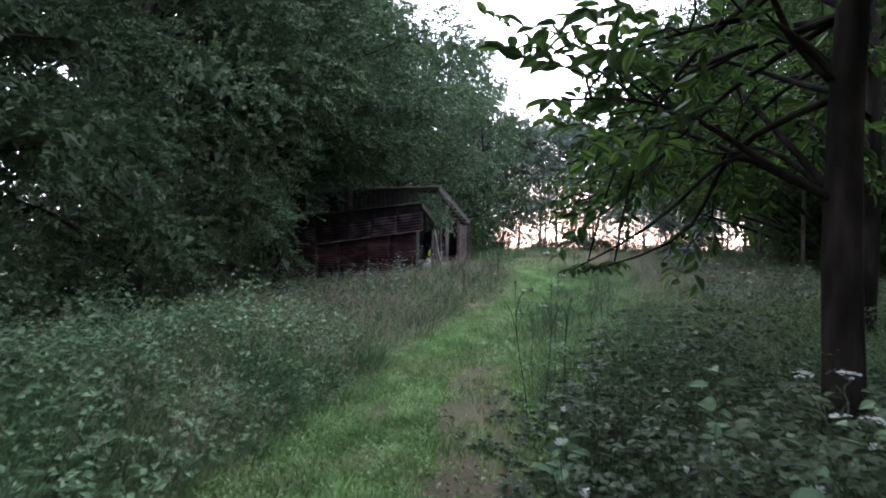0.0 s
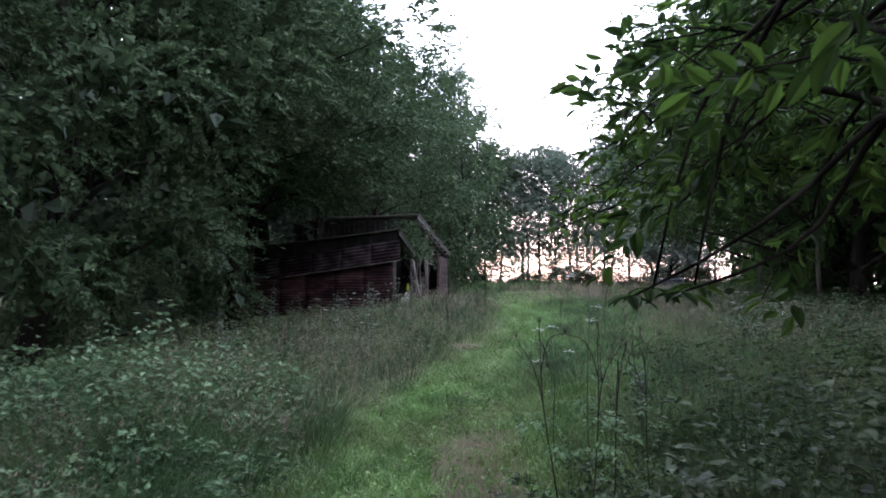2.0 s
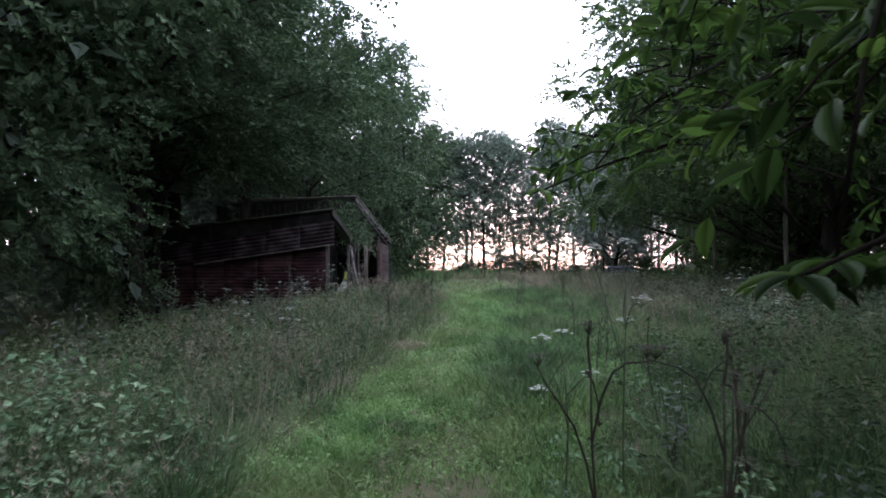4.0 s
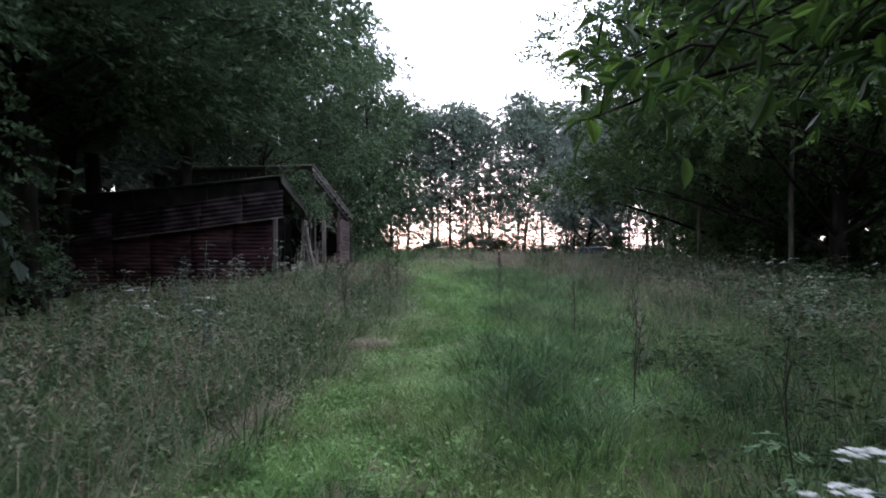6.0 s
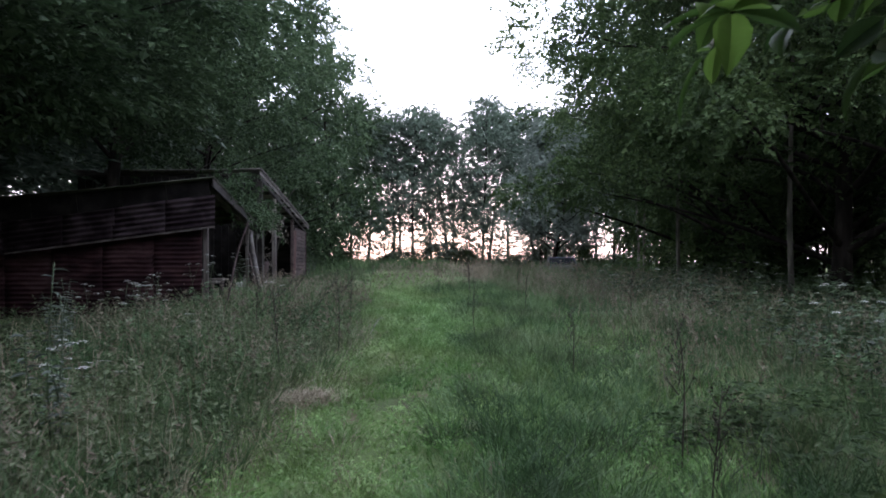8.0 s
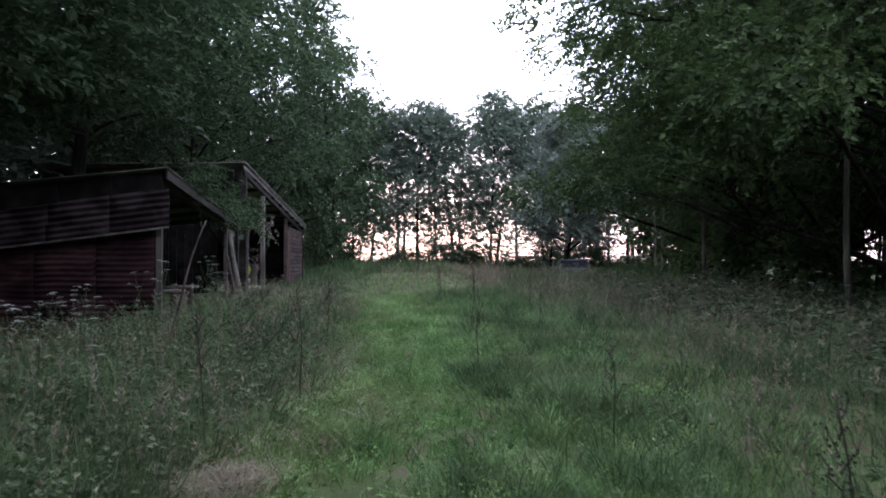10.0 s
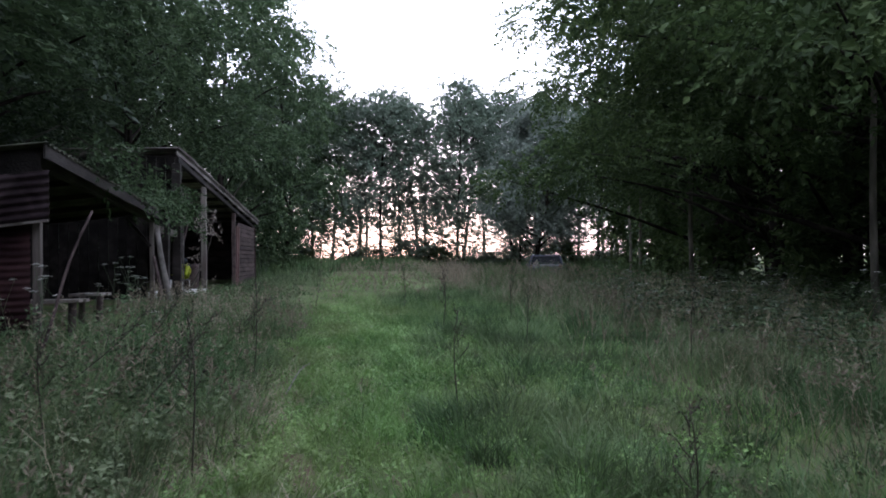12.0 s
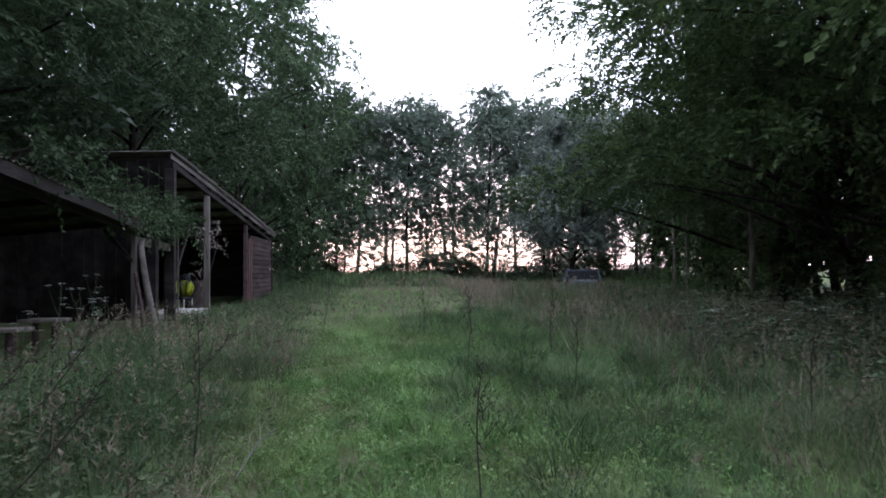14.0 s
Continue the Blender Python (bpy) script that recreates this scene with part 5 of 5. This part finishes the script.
# a withered branch hung in the shed bay
withered = thing("dead_branch", None, "withered branch with curled brown leaves in the shed bay", "branch")
DEAD = material("withered_leaf", [(0.10, 0.085, 0.075), (0.17, 0.145, 0.13), (0.25, 0.22, 0.20)], 3, 0.8, 0.15, island=0.6, through=0.15)
stem = limb_path((-2.1, 32.2, 0.95), (-1.5, 32.6, 2.75), 0.0, 0.1, 8)
part("stem", array_mesh("stem", *tube_arrays(stem, np.linspace(0.025, 0.008, 8), 6), BARK_PALE, True), None, withered)
part("side_stem", array_mesh("side_stem", *tube_arrays(limb_path(stem[4], (-1.75, 31.7, 2.9), 0, 0.05, 6), np.linspace(0.014, 0.006, 6), 5), BARK_PALE, True), None, withered)
r = np.random.default_rng(77)
ends = np.concatenate([stem[-1] + r.normal(0, 0.13, (14, 3)), np.array([-1.75, 31.7, 2.9]) + r.normal(0, 0.1, (10, 3)), np.array([-1.95, 32.3, 1.75]) + r.normal(0, 0.12, (10, 3))])
part("foliage", array_mesh("foliage", *sprays(ends, r.normal(0, 1, (34, 3)), np.full(34, 0.2), 6, 0.11, 0.45, 0.6, 0.8, True, None, r), DEAD), None, withered)

# leaves trailing over the roof edge between the sheds
trail = thing("climbing_plant", None, "green climber trailing over the shed roof edge", "climber")
r = np.random.default_rng(78)
stems, org, ax = [], [], []
for k in range(16):
    a = np.array([-2.6 + 0.35 * r.random(), 21.8 + 0.44 * k, 3.1 - 0.012 * k + 0.15 * r.random()])
    b = a + np.array([0.55 + 0.35 * r.random(), 0.4 + 0.5 * r.random(), -0.05 - 0.035 * k * r.random()])
    p = limb_path(a, b, 0.25, 0.08, 7, r)
    stems.append(tube_arrays(p, np.linspace(0.012, 0.004, 7), 4))
    m = 9 + 2 * k
    i = r.integers(1, 7, m)
    org.append(p[i] + r.normal(0, 0.16, (m, 3)))
    ax.append(unit(np.array([0.5, 0.4, -0.3]) + r.normal(0, 0.6, (m, 3))))
org, ax = np.concatenate(org), np.concatenate(ax)
part("stem", array_mesh("stem", *joined(stems), BARK, True), None, trail)
part("foliage", array_mesh("foliage", *sprays(org, ax, r.uniform(0.25, 0.5, len(org)), 9, 0.09, 0.6, 0.35, 0.45, False, None, r), LEAF_LEFT), None, trail)


# ---- the parked car ----
def car(at, turn):
    ob = thing("car", None, "dusty blue-grey hatchback parked in the tall grass", "car")
    ob.matrix_basis = pose(*at, 0, 0, turn)
    bm = bmesh.new()
    # stations along the length: y, half width, sill, shoulder
    ring = []
    for y, w, lo, hi in ((-2.0, 0.66, 0.42, 0.62), (-1.93, 0.78, 0.3, 0.80), (-1.3, 0.85, 0.26, 0.90), (0.0, 0.86, 0.25, 0.92), (1.1, 0.86, 0.25, 0.95), (1.85, 0.82, 0.3, 0.98), (1.98, 0.74, 0.4, 0.9)):
        ring.append([bm.verts.new(c) for c in ((-w, y, lo), (-w * 1.01, y, (lo + hi) / 2), (-w * 0.95, y, hi), (0, y, hi + 0.04), (w * 0.95, y, hi), (w * 1.01, y, (lo + hi) / 2), (w, y, lo))])
    for a, b in zip(ring, ring[1:]):
        for i in range(7):
            bm.faces.new((a[i], a[(i + 1) % 7], b[(i + 1) % 7], b[i]))
    bm.faces.new(ring[0])
    bm.faces.new(ring[-1][::-1])
    bmesh.ops.recalc_face_normals(bm, faces=bm.faces)
    b = part("body", bm, CAR_PAINT, ob)
    b.modifiers.new("round", "BEVEL").width = 0.04
    bm = bmesh.new()
    low = [(-0.78, -0.95), (0.78, -0.95), (0.78, 1.8), (-0.78, 1.8)]
    high = [(-0.60, -0.25), (0.60, -0.25), (0.64, 1.66), (-0.64, 1.66)]
    lo = [bm.verts.new((x, y, 0.93)) for x, y in low]
    hi = [bm.verts.new((x, y, 1.40)) for x, y in high]
    for i in range(4):
        bm.faces.new((lo[i], lo[(i + 1) % 4], hi[(i + 1) % 4], hi[i]))
    bm.faces.new(hi)
    part("cabin", bm, CAR_GLASS, ob, "dark window glass")
    r = box((1.3, 1.98, 0.07), pose(0, 0.7, 1.415), 0.03)
    part("roof", r, CAR_PAINT, ob)
    for (x0, y0), (x1, y1) in zip(low, high):
        part("pillar", beam((x0 * 1.005, y0, 0.93), (x1 * 1.01, y1, 1.41), 0.07, 0.07, 0.015), CAR_PAINT, ob)
    for k in (-1, 1):
        part("roof_rail", beam((0.58 * k, -0.1, 1.475), (0.58 * k, 1.35, 1.475), 0.03, 0.03, 0.01), RIM, ob)
        part("tail_lamp", box((0.14, 0.06, 0.3), pose(0.68 * k, 1.94, 0.84), 0.02), LAMP_RED, ob, "red tail lamp")
        part("headlight", box((0.28, 0.08, 0.12), pose(0.58 * k, -1.96, 0.68), 0.02), RIM, ob, "clear headlight")
        part("mirror", box((0.16, 0.1, 0.11), pose(0.93 * k, -0.7, 0.98), 0.03), CAR_PAINT, ob)
        for y in (-1.25, 1.25):
            v, t = tube_arrays([(0.70 * k, y, 0.31), (0.71 * k, y, 0.31), (0.87 * k, y, 0.31), (0.88 * k, y, 0.31)], [0.28, 0.31, 0.31, 0.28], 24)
            w = part("wheel", array_mesh("wheel", v, t, RUBBER, True), None, ob)
            v, t = tube_arrays([(0.875 * k, y, 0.31), (0.885 * k, y, 0.31)], [0.2, 0.19], 16)
            part("rim", array_mesh("rim", v, t, RIM), None, w)
    return ob


car((12.8, 44.0, float(height(12.8, 44.0)) - 0.02), 160)


# ---- single plants ----
def umbel_plant(tall, heads, seed, mat_head, dry=False):
    """Cow parsley: a ribbed stem, forking stalks, each with a flat head of florets."""
    r = np.random.default_rng(seed)
    ob = thing("cow_parsley", None, "tall cow parsley with flat white flower heads" if not dry else "tall dried hogweed stalk with drooping seed heads", "wild flower", "cow parsley" if not dry else "dried stalks")
    main = limb_path((0, 0, -0.05), (r.normal(0, 0.06), r.normal(0, 0.06), tall * 0.9), 0, 0.03, 8, r)
    part("stem", array_mesh("stem", *tube_arrays(main, np.linspace(0.0055 if dry else 0.008, 0.003, 8), 6), STEM_BROWN if dry else STEM, True), None, ob)
    for k in range(heads):
        i = 4 + (k % 4)
        a = k * 2.4 + r.uniform(-0.4, 0.4)
        out = 0.0 if k == 0 else r.uniform(0.1, 0.24)
        tip = main[-1] + np.array([out * math.cos(a), out * math.sin(a), 0.1 - r.uniform(0, 0.3) * (k > 0)])
        start = main[min(i, 7)] if k else main[-1]
        st = part("stalk", array_mesh("stalk", *tube_arrays(limb_path(start, tip, 0.02 if not dry else 0.07, 0.015, 6, r), np.linspace(0.004, 0.002, 6), 5), STEM_BROWN if dry else STEM, True), None, ob)
        n = 26
        rr = 0.055 * np.sqrt(r.random(n)) * (0.55 if dry else 1)
        aa = r.uniform(0, 6.28, n)
        tips = tip + np.stack([rr * np.cos(aa), rr * np.sin(aa), 0.035 - rr * 0.25 + r.normal(0, 0.003, n)], 1)
        pieces = []
        d = tips - tip
        side = unit(np.cross(d, np.array([0.3, 0.2, 0.9]))) * 0.0012
        pieces.append((np.stack([tip - side, tip + side, tips], 1).reshape(-1, 3), np.arange(3 * n).reshape(-1, 3)))
        part("ray", array_mesh("ray", *joined(pieces), STEM_BROWN if dry else STEM), None, st)
        m = 4
        base = np.repeat(tips, m, 0)
        fa = np.tile(np.arange(m) * 1.57, n) + np.repeat(r.uniform(0, 1.5, n), m)
        way = np.stack([np.cos(fa), np.sin(fa), np.full(n * m, 0.15)], 1)
        ln = np.full(n * m, 0.011 if not dry else 0.007)
        part("flower_head" if not dry else "seed_head", array_mesh("flower_head", *leaves(base, way, np.tile([0, 0, 1.0], (n * m, 1)), ln, ln * 0.9), mat_head), None, st)
    n = 26
    z = r.uniform(0.15, 0.6, n) * tall
    a = r.uniform(0, 6.28, n)
    o = np.stack([np.interp(z, main[:, 2], main[:, 0]), np.interp(z, main[:, 2], main[:, 1]), z], 1)
    tagged(part("foliage", array_mesh("foliage", *sprays(o[:8], np.stack([np.cos(a), np.sin(a), 0.3 * np.ones(n)], 1)[:8], np.full(8, 0.16), 9, 0.05, 0.5, 0.5, 0.3, False, None, r), LEAF_WEED), None, ob), kind="stuff")
    return ob


parsley = umbel_plant(1.0, 4, 81, PETAL)
parsley.matrix_basis = pose(*on(1.66, 3.1), 3, -4, 0)
spots = [(0.8, 7.36, 1.55), (0.58, 7.45, 1.14)]
r = np.random.default_rng(82)
for k in range(17):
    yy = r.uniform(12.5, 20.5)
    spots.append((r.uniform(-3.4, float(lane_left(yy)) - 0.9), yy, r.uniform(0.5, 0.9)))
for k in range(8):
    spots.append((r.uniform(-2.0, -1.3), r.uniform(20.3, 25.5), r.uniform(0.7, 1.1)))
for k in range(5):
    spots.append((r.uniform(-4.2, -2.2), r.uniform(18.2, 20.4), r.uniform(0.55, 0.9)))
for k in range(16):
    yy = r.uniform(13, 24)
    spots.append((r.uniform(float(lane_right(yy)) + 2.2, 9.5), yy, r.uniform(0.7, 1.1)))
for k, (px, py, h) in enumerate(spots):
    copy_thing(parsley, pose(*on(px, py), (k > 1) * r.uniform(-7, 7), (k > 1) * r.uniform(-7, 7), k * 73) @ Matrix.Diagonal((0.85, 0.85, h, 1)))

dried = umbel_plant(1.35, 4, 83, STEM_BROWN, True)
dried.matrix_basis = pose(*on(0.42, 6.25), 2, -3, 20)
for px, py, rx, ry, h in ((0.55, 6.05, -4, 3, 0.98), (0.75, 6.5, 3, 17, 0.9), (1.15, 7.0, -3, 5, 0.9), (1.7, 9.3, 2, 2, 0.8)):
    copy_thing(dried, pose(*on(px, py), rx, ry, px * 400) @ Matrix.Diagonal((1, 1, h, 1)))


def dock(tall, seed):
    """A dark seeding dock stalk."""
    r = np.random.default_rng(seed)
    ob = thing("dock", None, "dark brown seeding dock stalk in the grass", "weed", "dock stalks")
    main = limb_path((0, 0, -0.05), (0.04, 0.03, tall), 0, 0.02, 7, r)
    part("stem", array_mesh("stem", *tube_arrays(main, np.linspace(0.007, 0.003, 7), 6), STEM_BROWN, True), None, ob)
    org, ax = [], []
    for k in range(9):
        f = 0.45 + 0.06 * k
        o = np.array([0.04 * f, 0.03 * f, tall * f])
        a = k * 2.4
        d = np.array([math.cos(a) * 0.5, math.sin(a) * 0.5, 0.85])
        p = limb_path(o, o + d * (0.2 - 0.012 * k), 0, 0.01, 4, r)
        part("side_stem", array_mesh("side_stem", *tube_arrays(p, np.linspace(0.004, 0.002, 4), 5), STEM_BROWN, True), None, ob)
        for s in range(9):
            org.append(p[r.integers(1, 4)] + r.normal(0, 0.012, 3))
            ax.append(r.normal(0, 1, 3))
    v, t = leaves(np.array(org), np.array(ax), r.normal(0, 1, (len(org), 3)), np.full(len(org), 0.016), np.full(len(org), 0.014))
    tagged(part("seed_spike", array_mesh("seed_spike", v, t, STEM_BROWN), None, ob), kind="stuff")
    return ob


docks = dock(0.95, 85)
docks.matrix_basis = pose(*on(3.0, 22.6), 0, 0, 0)
r = np.random.default_rng(86)
for k, (px, py) in enumerate([(2.95, 26.0), (3.5, 24.6), (2.2, 18.2), (3.8, 21.0), (0.2, 17.0), (-0.4, 15.6), (4.4, 23.5), (2.6, 15.3), (1.2, 27.5), (5.2, 19.4), (1.9, 11.6), (2.3, 12.6), (0.4, 19.5), (-0.8, 17.5)]):
    copy_thing(docks, pose(*on(px, py), r.uniform(-8, 8), r.uniform(-8, 8), k * 97) @ Matrix.Diagonal((1, 1, r.uniform(0.8, 1.15), 1)))


def leafy_weed(tall, mat, seed, leaf=0.09):
    r = np.random.default_rng(seed)
    ob = thing("tall_weed", None, "tall pale leafy weed standing above the nettles", "weed", "tall weeds")
    org, ax = [], []
    for k in range(4):
        a = k * 1.57 + r.uniform(0, 1)
        p = limb_path((0, 0, -0.03), (0.16 * math.cos(a) * (k > 0), 0.16 * math.sin(a) * (k > 0), tall * (1 - 0.16 * k)), 0.0, 0.04, 8, r)
        part("stem", array_mesh("stem", *tube_arrays(p, np.linspace(0.007, 0.003, 8), 5), STEM, True), None, ob)
        for s in range(22):
            f = 0.25 + 0.75 * s / 22
            o = np.array([np.interp(f * 7, np.arange(8), p[:, c]) for c in range(3)])
            b = s * 2.4
            org.append(o)
            ax.append((math.cos(b), math.sin(b), 0.25 - 0.5 * r.random()))
    ln = leaf * r.uniform(0.6, 1.2, len(org))
    v, t = leaves(np.array(org), np.array(ax), np.array([0, 0, 1.0]) + r.normal(0, 0.3, (len(org), 3)), ln, ln * 0.42, True)
    part("foliage", array_mesh("foliage", v, t, mat, True), None, ob)
    return ob


weed = leafy_weed(1.35, LEAF_SILVER, 88)
weed.matrix_basis = pose(*on(-1.7, 13.4), 0, 0, 0)
for k, (px, py, h) in enumerate([(-3.9, 15.2, 0.9), (-3.2, 14.6, 0.75), (-2.6, 15.8, 0.7), (-3.3, 11.2, 0.8), (-2.9, 9.8, 0.7), (-3.6, 8.4, 0.8), (-3.0, 17.2, 0.65), (1.5, 8.6, 0.7), (2.6, 7.8, 0.75),
                                 (-1.2, 43.3, 0.9), (-0.9, 43.9, 1.1), (-0.6, 44.6, 1.0), (6.8, 19.5, 0.7), (7.6, 21.0, 0.8), (6.0, 22.5, 0.7)]):
    copy_thing(weed, pose(*on(px, py), 4 * math.sin(k), 5 * math.cos(k * 2), k * 61) @ Matrix.Diagonal((1, 1, h, 1)))


def blossom(seed):
    r = np.random.default_rng(seed)
    ob = thing("white_flower", None, "small white wild flower among the brambles", "wild flower", "white flowers")
    part("stem", array_mesh("stem", *tube_arrays(limb_path((0, 0, 0), (0.02, 0.01, 0.5), 0, 0.02, 5, r), np.linspace(0.004, 0.002, 5), 5), STEM, True), None, ob)
    for k in range(9):
        a = k * 2.4
        w = np.array([[math.cos(a), math.sin(a), 0.5 + 0.3 * r.random()]])
        o = np.array([[0.02, 0.01, 0.485 + 0.004 * k]])
        part("petal", array_mesh("petal", *leaves(o, w, np.array([[0, 0, 1.0]]), [0.032], [0.02], True), PETAL, True), None, ob)
    return ob


flower = blossom(90)
flower.matrix_basis = pose(*on(0.42, 3.9), 0, 0, 0)
for k, (px, py, h) in enumerate([(0.38, 3.1, 1), (1.23, 3.9, 1.05), (1.42, 3.44, 1.1), (1.4, 3.0, 1.1), (0.8, 4.3, 1.0), (1.7, 4.4, 1.2), (0.95, 3.5, 1.0), (1.9, 3.6, 1.2), (0.6, 4.9, 0.9)]):
    copy_thing(flower, pose(*on(px, py), 8 * math.sin(k * 2), 8 * math.cos(k), k * 50) @ Matrix.Diagonal((1, 1, h, 1)))

for k, (px, py, turn) in enumerate([(-0.85, 19.5, 0), (-0.5, 18.5, 25), (-0.2, 20.6, -20), (-1.2, 18.9, 10)]):
    copy_thing(docks, pose(*on(px, py), 0, 33 + 4 * k, 0) @ pose(0, 0, 0, 0, 0, turn) @ Matrix.Diagonal((1, 1, 1.15, 1)))
thing("twig", array_mesh("twig", *tube_arrays(limb_path((0.74, 19.15, 0.45), (0.97, 19.62, 0.66), 0.02, 0.015, 6, np.random.default_rng(4)), np.linspace(0.009, 0.005, 6), 6), ROOF_GREY, True), "pale bare twig lying on the grass", "twig")
